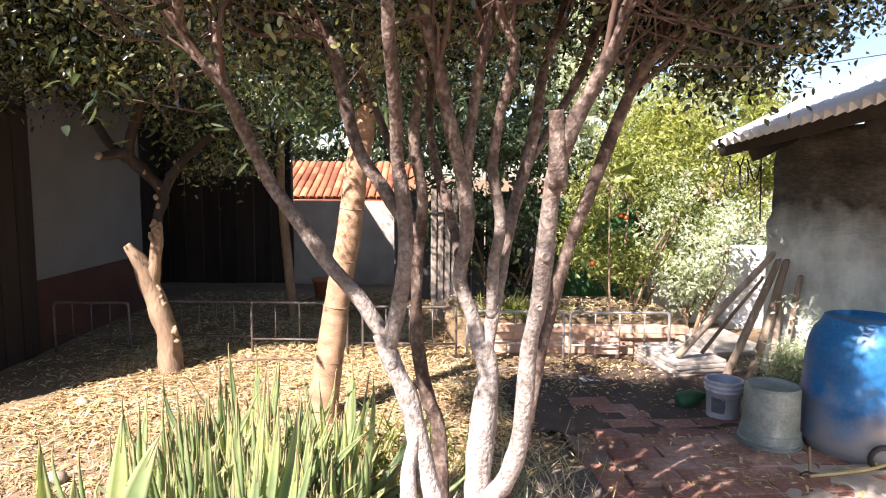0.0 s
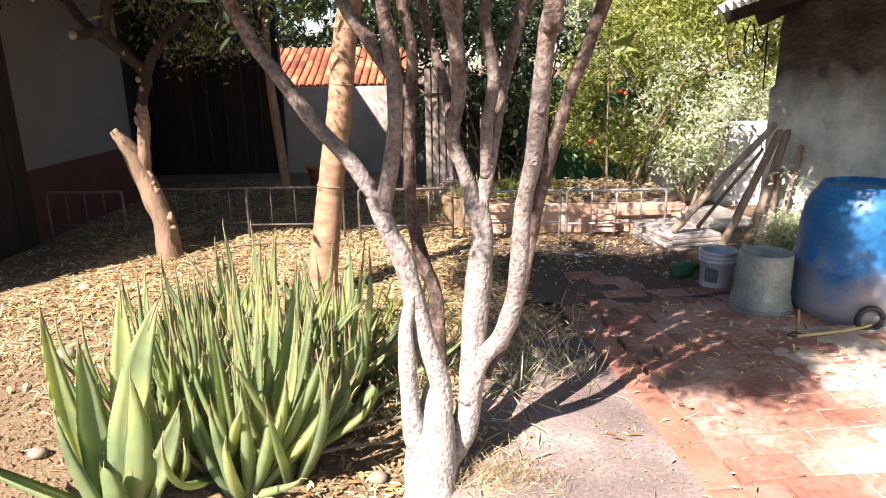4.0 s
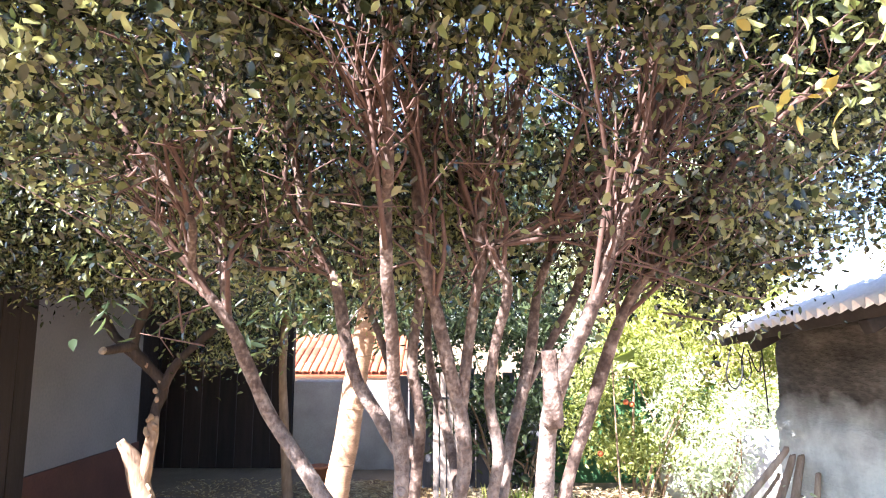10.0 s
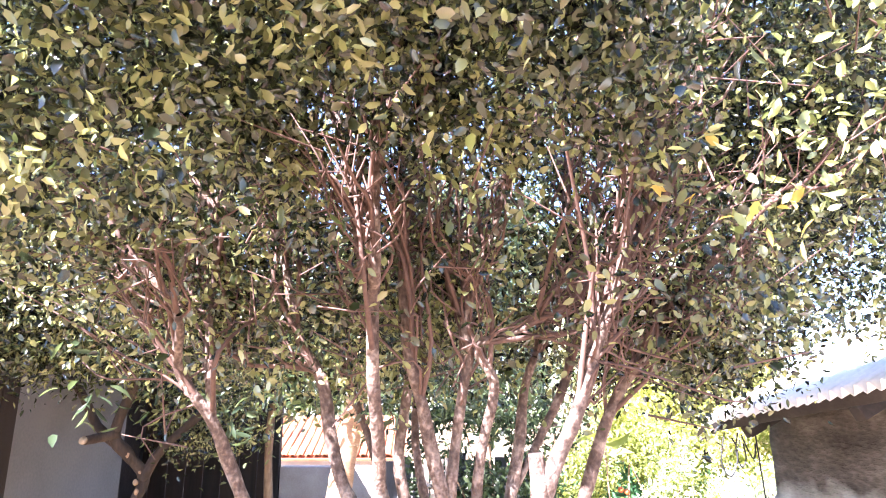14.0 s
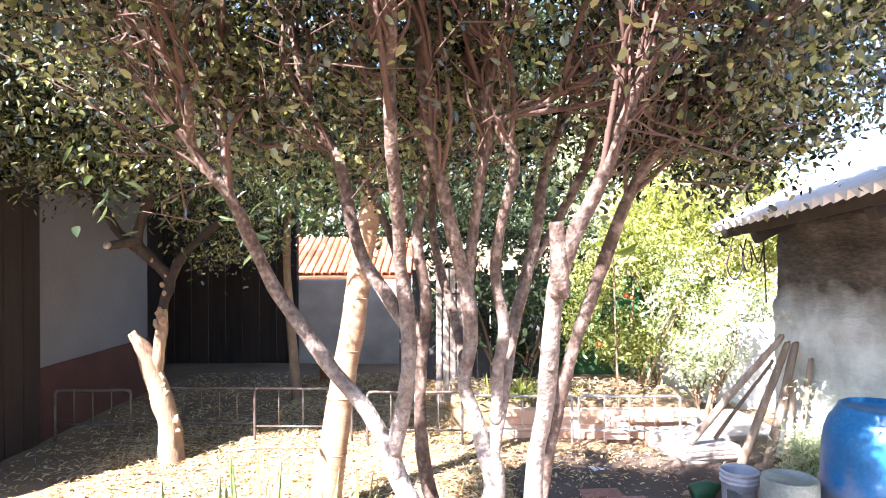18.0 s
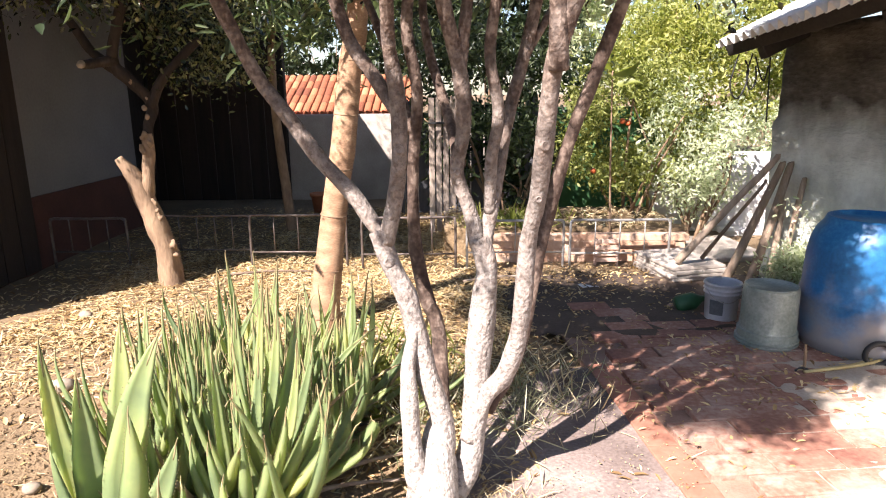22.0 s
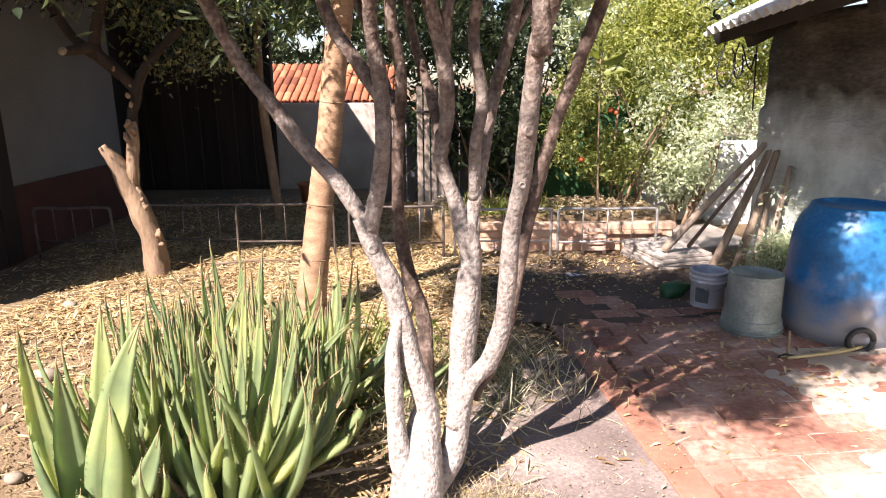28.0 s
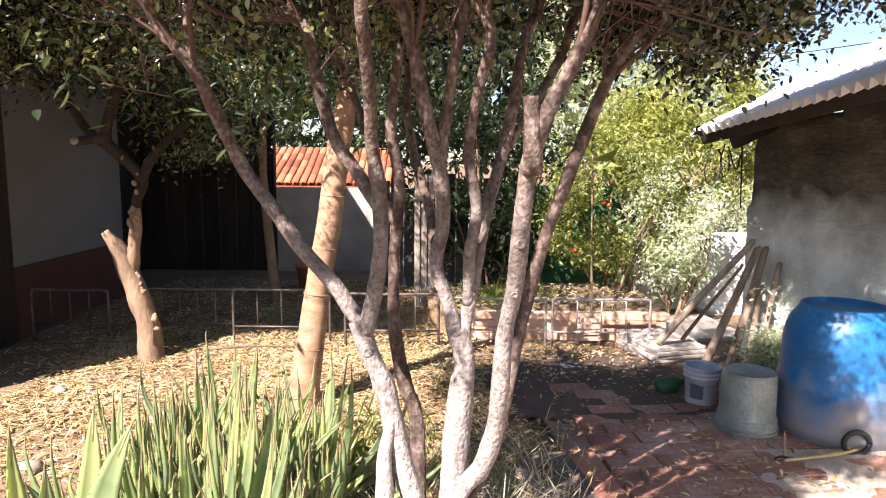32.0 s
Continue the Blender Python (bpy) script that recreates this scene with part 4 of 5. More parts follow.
# ---- pruned tree on the left ----
pruned = thing("pruned_tree", (-2.36, 5.0, 0), "pruned brown tree with sawn stubs in the litter", "tree")
for k, ctrl in enumerate((
        [(-2.33, 5.0, -0.05, 0.1), (-2.36, 5.0, 0.28, 0.085), (-2.43, 5.0, 0.53, 0.08), (-2.49, 5.0, 0.72, 0.078), (-2.56, 4.98, 0.9, 0.06), (-2.64, 4.96, 1.02, 0.03)],
        [(-2.48, 5.0, 0.7, 0.06), (-2.44, 5.0, 0.9, 0.05), (-2.42, 5.01, 1.05, 0.045), (-2.42, 5.02, 1.2, 0.036)],
        [(-2.42, 5.02, 1.12, 0.04), (-2.42, 5.05, 1.25, 0.036), (-2.39, 5.1, 1.42, 0.04), (-2.5, 5.0, 1.6, 0.048), (-2.58, 4.95, 1.75, 0.042), (-2.44, 4.9, 2.12, 0.038), (-2.2, 4.9, 2.5, 0.035)],
        [(-2.57, 4.96, 1.74, 0.042), (-2.64, 4.87, 1.72, 0.036), (-2.7, 4.75, 1.7, 0.031)],
        [(-2.4, 5.08, 1.4, 0.04), (-2.3, 5.1, 1.6, 0.035), (-2.15, 5.12, 1.76, 0.032), (-2.0, 5.15, 1.9, 0.028)],
        [(-2.5, 5.0, 1.6, 0.04), (-2.75, 5.0, 1.8, 0.035), (-2.95, 5.0, 2.1, 0.03), (-3.3, 5.0, 2.4, 0.02)])):
    bm = bmesh.new()
    tube(bm, ctrl, 6, 14, 0.2, k * 5.3)
    part("trunk" if k == 0 else "limb", bm, OLD_BARK if k < 2 else SHADED_BARK, pruned)
for k, (x, z, r) in enumerate(((-2.415, 0.66, 0.026), (-2.375, 0.56, 0.03), (-2.395, 0.61, 0.02), (-2.305, 0.33, 0.036), (-2.29, 0.26, 0.026), (-2.45, 0.82, 0.022), (-2.44, 1.08, 0.028), (-2.39, 1.13, 0.022), (-2.43, 1.18, 0.024), (-2.62, 0.99, 0.026), (-2.38, 1.33, 0.013), (-2.4, 1.39, 0.015), (-2.37, 1.46, 0.012), (-2.48, 1.59, 0.014), (-2.55, 1.7, 0.016), (-2.6, 1.79, 0.018), (-2.56, 1.86, 0.014), (-2.52, 1.95, 0.015), (-2.48, 2.03, 0.013))):
    bm = bmesh.new()
    bmesh.ops.create_icosphere(bm, subdivisions=2, radius=r, matrix=Matrix.Translation((x, 4.97, z)) @ Matrix.Diagonal((1, 0.9, 1.25, 1)))
    for v in bm.verts:
        v.co += (v.co - Vector((x, 4.97, z))) * 1.3 * noise.noise(v.co * 30)
    part("burr", bm, OLD_BARK, pruned, "knobbly pruning burr")
bm = bmesh.new()
lathe(bm, [(0.029, 0), (0.031, 0.01), (0.0, 0.014)], (-2.702, 4.74, 1.70), 16, Matrix.Rotation(radians(70), 4, "X"))
part("sawn_end", bm, CUTWOOD, pruned, "pale sawn branch end")
rng = np.random.default_rng(11)
shell = []
while len(shell) < 1250:
    d = rng.normal(0, 1, 3)
    d /= np.linalg.norm(d)
    p = np.array((-2.5, 5.2, 3.7)) + np.array((2.3, 1.7, 1.9)) * d * rng.uniform(0.4, 1)
    if p[2] < 2.05 + 0.25 * noise.noise(Vector(p)) or noise.noise(Vector(p * 1.4)) < -0.15:
        continue
    shell.append((*p, *(rng.normal(0, 0.1, 3))))
for _ in range(260):
    shell.append((rng.uniform(-2.45, -1.75), rng.uniform(5.1, 6.1), rng.uniform(1.6, 2.5), *rng.normal(0, 0.1, 3)))
for _ in range(1900):
    z = rng.uniform(2.2, 3.3)
    p = (rng.uniform(-3.1, -1.2) - 0.642 * (z - 1.5), rng.uniform(4.72, 5.6) - 0.813 * (z - 1.5), z)
    if noise.noise(Vector(p) * 4) > -0.28:
        shell.append((*p, *rng.normal(0, 0.1, 3)))
pos, ways = sprays(rng, shell, 19, 0.07, 1.0)
leaves("crown", pos, ways, 0.052, 0.42, LEAF, pruned, 12)

# ---- pale ringed trunk ----
palm = thing("ringed_trunk", (-0.92, 4.0, 0), "pale tan ringed trunk standing in leaf litter", "tree")
bm = bmesh.new()
ctrl = spline([(-0.93, 4.0, -0.05, 0.13), (-0.91, 4.0, 0.15, 0.1), (-0.86, 4.05, 0.52, 0.088), (-0.81, 4.08, 0.88, 0.08), (-0.755, 4.1, 1.18, 0.077), (-0.71, 4.15, 1.6, 0.075), (-0.66, 4.15, 1.85, 0.07), (-0.6, 4.2, 2.4, 0.06)], 14)
for i, q in enumerate(ctrl):
    q[3] += 0.002 * (i % 6 == 0) - 0.001 * (i % 6 == 1)
tube(bm, ctrl, 1, 20, 0.05)
part("trunk", bm, RINGED, palm)
for i in range(10, len(ctrl) - 16, 13):
    x, y, z, r = ctrl[i]
    bm = bmesh.new()
    tube(bm, [(x + (r + 0.001) * math.cos(a), y + (r + 0.001) * math.sin(a), z + 0.008 * math.sin(a + i), 0.0032) for a in [2 * math.pi * k / 20 for k in range(21)]], 1, 5)
    part("ring_scar", bm, OLD_BARK, palm)
rng = np.random.default_rng(21)
shell = [(*(np.array((-0.6, 4.4, 2.5)) + rng.normal(0, 1, 3) * np.array((0.7, 0.7, 0.35))), *rng.normal(0, 0.12, 3)) for _ in range(260)]
pos, ways = sprays(rng, shell, 12, 0.05, 1.0)
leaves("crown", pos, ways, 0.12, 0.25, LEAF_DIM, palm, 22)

# far slim trunk with leafy top
slim = thing("slim_tree", (-1.9, 7.0, 0), "slim leaning tree before the white wall", "tree")
bm = bmesh.new()
tube(bm, [(-1.84, 7.0, -0.05, 0.062), (-1.88, 7.0, 0.4, 0.055), (-1.93, 7.0, 1.0, 0.048), (-1.96, 7.0, 1.7, 0.042), (-1.9, 7.0, 2.6, 0.035)], 6, 12, 0.15)
part("trunk", bm, OLD_BARK, slim)
shell = [(*(np.array((-1.75, 6.8, 2.55)) + rng.normal(0, 1, 3) * np.array((0.55, 0.35, 0.24))), *rng.normal(0, 0.12, 3)) for _ in range(330)]
pos, ways = sprays(rng, shell, 12, 0.06, 1.0)
leaves("crown", pos, ways, 0.13, 0.26, LEAF_MANGO, slim, 23)


# ---- bushes behind ----
def bush(name, at, radii, count, per, length, width, material, label, seed, stems=7, stem_mat=OLD_BARK, low=0.15, hole=-0.1):
    t = thing(name, (at[0], at[1], 0), label, "bush" if radii[2] < 1.4 else "tree")
    r = np.random.default_rng(seed)
    shell = []
    while len(shell) < count:
        d = r.normal(0, 1, 3)
        d /= np.linalg.norm(d)
        p = np.array(at) + np.array(radii) * d * r.uniform(0.35, 1.0) ** 0.6 * (1 + 0.25 * noise.noise(Vector(d * 2.5) + Vector((seed, 0, 0))))
        if p[2] < low or noise.noise(Vector(p * 2.3)) < hole:
            continue
        shell.append((*p, *(d * 0.08 + r.normal(0, 0.07, 3))))
    for k in range(stems):
        q = np.array(shell[r.integers(0, len(shell))][:3])
        b = np.array((at[0] + r.normal(0, 0.08), at[1] + r.normal(0, 0.08), -0.03))
        mid = (b + q) / 2 + r.normal(0, 0.06, 3) * np.array((1, 1, 0)) + np.array((0, 0, 0.1))
        bm = bmesh.new()
        tube(bm, [(*b, 0.022), (*mid, 0.014), (*q, 0.006)], 5, 7, 0.1, k)
        part("stem", bm, stem_mat, t)
    pos, ways = sprays(r, shell, per, 0.04, 1.0)
    leaves("crown", pos, ways, length, width, material, t, seed + 1)
    return t


citrus = bush("citrus_tree", (1.8, 6.7, 1.15), (0.85, 0.6, 0.7), 800, 13, 0.055, 0.36, LEAF_CITRUS, "sunlit citrus tree hung with a few oranges", 31)
for k, (x, y, z) in enumerate(((1.22, 5.96, 0.78), (1.5, 6.1, 1.22), (1.56, 6.12, 1.2))):
    bm = bmesh.new()
    bmesh.ops.create_uvsphere(bm, u_segments=16, v_segments=10, radius=0.027, matrix=Matrix.Translation((x, y, z)))
    part("orange", bm, ORANGE, citrus, "ripe orange fruit")
bush("lime_bush", (2.9, 7.75, 1.85), (1.35, 0.8, 0.85), 1650, 12, 0.075, 0.3, LEAF_LIME, "tall yellow-green bush in full sun", 33)
bush("pale_shrub", (2.3, 6.4, 0.95), (0.5, 0.4, 0.68), 520, 11, 0.05, 0.4, LEAF_PALE, "pale thin shrub bleached by the sun", 35)
bush("pale_shrub", (3.52, 7.45, 1.01), (0.42, 0.25, 0.4), 330, 11, 0.05, 0.38, LEAF_PALE, "pale thin shrub behind the low white wall", 36)
bush("grey_tree", (3.7, 13.0, 3.7), (2.3, 1.6, 2.4), 1250, 12, 0.16, 0.35, LEAF_PALE, "grey-green tree behind the bushes", 37, 5)
bush("dry_weed", (2.38, 4.4, 0.32), (0.13, 0.2, 0.38), 300, 10, 0.045, 0.35, LEAF_PALE, "pale dry weed against the shed wall", 45, 5, low=0.02)
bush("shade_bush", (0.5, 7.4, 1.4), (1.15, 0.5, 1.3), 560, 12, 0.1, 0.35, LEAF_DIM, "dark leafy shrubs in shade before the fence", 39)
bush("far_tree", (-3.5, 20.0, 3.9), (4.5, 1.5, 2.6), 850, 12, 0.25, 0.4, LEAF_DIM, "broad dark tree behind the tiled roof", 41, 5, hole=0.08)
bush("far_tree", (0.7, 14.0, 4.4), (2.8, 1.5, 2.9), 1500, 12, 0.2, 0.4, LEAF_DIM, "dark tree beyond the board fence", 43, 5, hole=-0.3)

# a young plant with broad arching leaves by the citrus
sapling = thing("sapling", (1.28, 5.75, 0), "young plant with broad arching striped green leaves", "plant")
bm = bmesh.new()
tube(bm, [(1.36, 5.75, -0.03, 0.012), (1.33, 5.77, 0.8, 0.009), (1.3, 5.75, 1.66, 0.006)], 6, 8, 0.1)
part("stem", bm, OLD_BARK, sapling)
stalks = np.array([(1.3, 5.75, 1.5 + 0.04 * k) for k in range(5)])
leaves("broad_foliage", stalks, np.array([(math.cos(2.3 * k), -0.4 + 0.8 * math.sin(2.3 * k), 0.35) for k in range(5)]), 0.22, 0.34, LEAF_CITRUS, sapling, 61, curl=2.2)

# ---- bed ends used as a low fence ----
def bed_end(x0, x1, y, top, material, label, rods=5, low=0.14, skew=0.0):
    t = thing("bed_end_rail", ((x0 + x1) / 2, y, 0), label, "railing", "old bed ends set in a row")
    r = 0.05
    bm = bmesh.new()
    s = skew
    tube(bm, [(x0, y, -0.06, 0.0115), (x0, y, top - r, 0.0115), (x0 + 0.3 * r, y, top - 0.3 * r, 0.0115), (x0 + r, y, top, 0.0115), ((x0 + x1) / 2, y + s / 2, top - 0.004, 0.0115), (x1 - r, y + s, top, 0.0115), (x1 - 0.3 * r, y + s, top - 0.3 * r, 0.0115), (x1, y + s, top - r, 0.0115), (x1, y + s, -0.06, 0.0115)], 4, 10)
    part("frame", bm, material, t)
    bm = bmesh.new()
    tube(bm, [(x0, y, low, 0.008), (x1, y + s, low, 0.008)], 1, 8)
    part("lower_rail", bm, material, t)
    for k in range(1, rods):
        x = x0 + (x1 - x0) * k / rods
        bm = bmesh.new()
        tube(bm, [(x, y + s * k / rods, low, 0.0055), (x, y + s * k / rods, top, 0.0055)], 1, 8)
        part("rod", bm, material, t)
    return t


bed_end(-3.62, -2.95, 5.55, 0.44, SHADED_RUST, "rusty steel bed end standing in shade", 4)
bed_end(-2.66, -1.87, 5.6, 0.45, SHADED_RUST, "dull steel bed end with worn shiny top rail", 5)
bed_end(-1.84, -1.0, 5.5, 0.47, SHADED_RUST, "rusty steel bed end by the ringed trunk", 4)
bed_end(-0.85, -0.05, 5.4, 0.46, SHADED_RUST, "dark steel bed end behind the tree", 4)
bed_end(0.05, 0.88, 5.45, 0.42, STEEL, "grey steel bed end before the brick bed", 4)
bed_end(0.93, 1.77, 5.4, 0.43, STEEL, "sunlit pale steel bed end before the brick bed", 4)

# raised bed with brick edging behind the rails
bed = thing("brick_bed", (1.1, 5.7, 0), "low orange brick edging of a raised bed", "planter")
brick_bm = box(bmesh.new(), (0, 0, 0), (0.235, 0.115, 0.06), bevel=0.006)
brick_one = part("brick", brick_bm, BRICK_B, bed, smooth=False)
brick_one.matrix_parent_inverse = Matrix()
rng = np.random.default_rng(51)
first = True
for j in range(4):
    for i in range(7):
        o = brick_one if first else brick_one.copy()
        if not first:
            scene.collection.objects.link(o)
        first = False
        o.matrix_basis = Matrix.Translation((-0.75 + 0.24 * i + 0.12 * (j % 2) + rng.normal(0, 0.002), rng.normal(0, 0.003), 0.03 + 0.063 * j)) @ Matrix.Rotation(rng.normal(0, 0.02), 4, "Z")
bm = bmesh.new()
box(bm, (1.1, 5.685, 0.125), (1.8, 0.07, 0.25))
part("backing", bm, BRICK_B, bed, smooth=False)
bm = bmesh.new()
box(bm, (0.95, 6.3, 0.13), (2.2, 1.05, 0.28))
bmesh.ops.subdivide_edges(bm, edges=bm.edges[:], cuts=8, use_grid_fill=True)
for v in bm.verts:
    if v.co.z > 0.25:
        v.co.z += 0.05 * noise.noise(v.co * 3)
part("soil", bm, SOIL, bed)

# slatted crate
crate = thing("slatted_crate", (1.27, 5.52, 0), "small sun-bleached slatted wooden crate against the bed", "crate")
for k in range(4):
    bm = bmesh.new()
    box(bm, (1.27, 5.5, 0.055 + 0.055 * k), (0.21, 0.014, 0.036), bevel=0.003)
    part("slat", bm, PINKWOOD, crate, smooth=False)
for x in (1.175, 1.365):
    bm = bmesh.new()
    box(bm, (x, 5.52, 0.12), (0.024, 0.026, 0.24), bevel=0.003)
    part("post", bm, PINKWOOD, crate, smooth=False)

# stack of pale slabs and a patch of old cement
stack = thing("slab_stack", (1.84, 5.2, 0), "low stack of pale paving slabs by the bed", "slabs")
for k in range(5):
    bm = bmesh.new()
    box(bm, (1.8 + 0.02 * math.sin(k * 3), 5.2 + 0.02 * math.cos(k * 5), 0.022 + 0.029 * k), (0.5 - 0.01 * k, 0.6, 0.024), rz=0.22 + 0.05 * math.sin(k * 2.3), bevel=0.004)
    for v in bm.verts:
        v.co += Vector((noise.noise(v.co * 17), noise.noise(v.co * 19), 0)) * 0.006
    part("slab", bm, CEMENT, stack, smooth=False)
bm = bmesh.new()
box(bm, (2.35, 6.05, 0.02), (0.8, 0.9, 0.05), rz=0.1, bevel=0.012)
tagged(part("cement_patch", bm, CEMENT), "old pale cement patch by the shed", "paving", kind="structure")

# ---- poles leaning at the shed ----
for (bx, by, bz), (tx, ty, tz), r in (((1.70, 4.98, 0.17), (2.29, 4.8, 1.01), 0.027), ((1.93, 5.08, 0.17), (2.25, 4.84, 0.83), 0.014), ((2.0, 4.83, -0.02), (2.34, 4.8, 0.955), 0.03), ((2.18, 4.79, -0.02), (2.405, 4.8, 0.955), 0.031), ((2.33, 4.8, -0.02), (2.4, 4.82, 0.68), 0.024), ((2.3, 4.62, -0.02), (2.45, 4.67, 0.86), 0.022)):
    p = thing("pole", (bx, by, max(bz, 0)), "weathered wooden pole leaning against the shed", "pole", "poles leaning at the shed")
    bm = bmesh.new()
    tube(bm, [(bx, by, bz, r * 1.2), ((bx + tx) / 2 + 0.006, (by + ty) / 2, (bz + tz) / 2, r), (tx, ty, tz - 0.03, r * 0.85), (tx, ty, tz, r * 0.4)], 5, 10, 0.12, bx * 7)
    part("shaft", bm, POLE, p)


# ---- buckets and drum ----
def bucket(at, r0, r1, h, material, label, upside=False, name="bucket"):
    t = thing(name, at, label, "bucket", "buckets by the drum")
    x, y, z = at
    f = (lambda q: h - q) if upside else (lambda q: q)
    prof = [(r0, 0.0), (r0 + 0.004, 0.01), (r0 + (r1 - r0) * 0.72, h * 0.72), (r1 + 0.006, h * 0.73), (r1 + 0.006, h * 0.75), (r1 - 0.002, h * 0.76), (r1, h * 0.82), (r1 + 0.008, h * 0.83), (r1 + 0.008, h * 0.85), (r1, h * 0.86), (r1 + 0.002, h * 0.93), (r1 + 0.01, h * 0.94), (r1 + 0.01, h * 0.985), (r1 + 0.004, h)]
    if not upside:
        prof += [(r1 - 0.006, h), (r1 - 0.01, h - 0.02), (r0, 0.03)]
    if upside:
        prof = [(r0, 0.0), (r0 + 0.004, 0.01), (r1, h * 0.66), (r1 + 0.004, h * 0.68), (r1 + 0.012, h * 0.69), (r1 + 0.012, h * 0.8)]
        for q in (0.81, 0.87, 0.93):
            prof += [(r1 + 0.018, h * q), (r1 + 0.022, h * (q + 0.012)), (r1 + 0.018, h * (q + 0.024)), (r1 + 0.005, h * (q + 0.03)), (r1 + 0.005, h * (q + 0.055))]
        prof += [(r1 + 0.014, h)]
    prof = [(r, f(q)) for r, q in prof]
    bm = bmesh.new()
    lathe(bm, prof if not upside else prof[::-1], (x, y, z), 48)
    part("body", bm, material, t, smooth=not upside)
    return t


white = bucket((1.68, 4.06, 0.01), 0.115, 0.135, 0.33, WHITEP, "white plastic bucket with dark label beside the poles")
bm = bmesh.new()
tube(bm, [(1.68 + 0.142 * math.cos(a), 4.06 + 0.142 * math.sin(a), 0.3 - 0.1 * math.sin((a - 3.3) / 2.6 * math.pi), 0.003) for a in [3.3 + 2.6 * i / 8 for i in range(9)]], 2, 6)
part("bail", bm, STEEL, white)
bm = bmesh.new()
for k in range(6):
    a0, a1 = radians(206 + 8 * k), radians(214 + 8 * k)
    vs = [bm.verts.new((1.68 + rr * math.cos(a), 4.06 + rr * math.sin(a), z)) for a, z, rr in ((a0, 0.09, 0.1235), (a1, 0.09, 0.1235), (a1, 0.21, 0.1315), (a0, 0.21, 0.1315))]
    bm.faces.new(vs)
part("label", bm, LABEL, white, "faded dark printed label")
white.scale = (0.82, 0.82, 0.82)
bucket((1.77, 3.62, 0.01), 0.15, 0.158, 0.38, GREYP, "grey-green plastic bucket turned upside down", True)
grey = [o for o in scene.objects if o.name.startswith("bucket")][-1]
bm = bmesh.new()
lathe(bm, [(0.146, 0.388), (0.15, 0.392), (0.15, 0.4), (0.136, 0.4), (0.132, 0.392), (0, 0.391)], (1.77, 3.62, 0.0), 36)
part("base_ring", bm, GREYP, grey)
grey.scale = (0.97, 0.97, 0.97)

drum = thing("drum", (2.28, 3.6, 0), "blue plastic drum, sun-faded above and mud-splashed below", "drum")
R, H = 0.31, 0.79
bm = bmesh.new()
lathe(bm, [(R * 0.9, 0.0), (R * 0.97, 0.02), (R, 0.07), (R + 0.012, 0.09), (R, 0.12), (R + 0.004, 0.3), (R + 0.014, 0.32), (R + 0.014, 0.35), (R + 0.003, 0.37), (R, 0.5), (R * 0.985, 0.58), (R * 0.95, 0.65), (R * 0.88, 0.71), (R * 0.78, 0.75), (R * 0.74, 0.775), (R * 0.72, H), (R * 0.68, H), (R * 0.66, 0.77), (0, 0.77)], (2.28, 3.6, 0.0), 48)
part("body", bm, BLUE, drum)
bm = bmesh.new()
tube(bm, [(2.2 + 0.07 * math.cos(a), 3.285 - 0.012, 0.1 + 0.062 * math.sin(a), 0.015) for a in [math.pi * 2 * i / 12 for i in range(13)]], 2, 8)
part("ring_handle", bm, BLACK, drum, "black rubber ring low on the side")

# green jug, planks, stones, paper on the ground
jug = thing("green_jug", (1.45, 4.25, 0), "small green plastic jug lying beside the white bucket", "jug")
bm = bmesh.new()
lathe(bm, [(0.05, 0), (0.06, 0.02), (0.06, 0.12), (0.03, 0.17), (0.018, 0.19), (0.018, 0.21)], (1.45, 4.25, 0.055), 20, Matrix.Rotation(radians(75), 4, "Y"))
part("body", bm, GREENP, jug)
cane = thing("cane", (1.76, 3.18, 0), "thin yellowed split cane lying on the paving", "cane")
for k, (y1, z1) in enumerate(((3.4, 0.055), (3.48, 0.06))):
    bm = bmesh.new()
    tube(bm, [(1.76, 3.17, 0.048, 0.008), (2.1, 3.24 + 0.02 * k, 0.056, 0.009), (2.45, y1, z1, 0.008), (2.75, y1 + 0.1, z1, 0.007)], 5, 8, 0.1, k)
    part("split", bm, STRAW_CANE, cane)
stake = thing("stake", (1.77, 3.2, 0), "short thin dark stake standing in the paving", "stake")
bm = bmesh.new()
tube(bm, [(1.77, 3.2, -0.03, 0.008), (1.772, 3.2, 0.1, 0.007), (1.768, 3.205, 0.19, 0.005)], 4, 8, 0.1)
part("rod", bm, OLD_BARK, stake)
bm = bmesh.new()
tube(bm, [(1.72, 3.19, 0.046, 0.006), (1.76, 3.195, 0.06, 0.006), (1.8, 3.18, 0.048, 0.006)], 4, 6)
part("foot", bm, BLACK, stake)
for x, y, s in ((-2.1, 3.08, 0.05), (-1.7, 2.2, 0.03), (0.55, 2.2, 0.02), (-0.35, 2.02, 0.03), (-2.6, 4.2, 0.04)):
    bm = bmesh.new()
    bmesh.ops.create_icosphere(bm, subdivisions=2, radius=s, matrix=Matrix.Translation((x, y, s * 0.45)) @ Matrix.Diagonal((1.2, 1, 0.8, 1)))
    for v in bm.verts:
        v.co += (v.co - Vector((x, y, s * 0.45))) * 0.35 * noise.noise(v.co * 18)
    tagged(part("stone", bm, STONE), "rounded field stone lying on dry soil", "stone", "loose stones")
bm = bmesh.new()
for dx in (0, 0.05, 0.1):
    box(bm, (0.92 + dx, 4.78 + dx * 0.2, 0.035), (0.035, 0.09, 0.006), rz=0.3)
tagged(part("paper_scrap", bm, PAPER, smooth=False), "crumpled white paper scraps on dark soil", "litter")

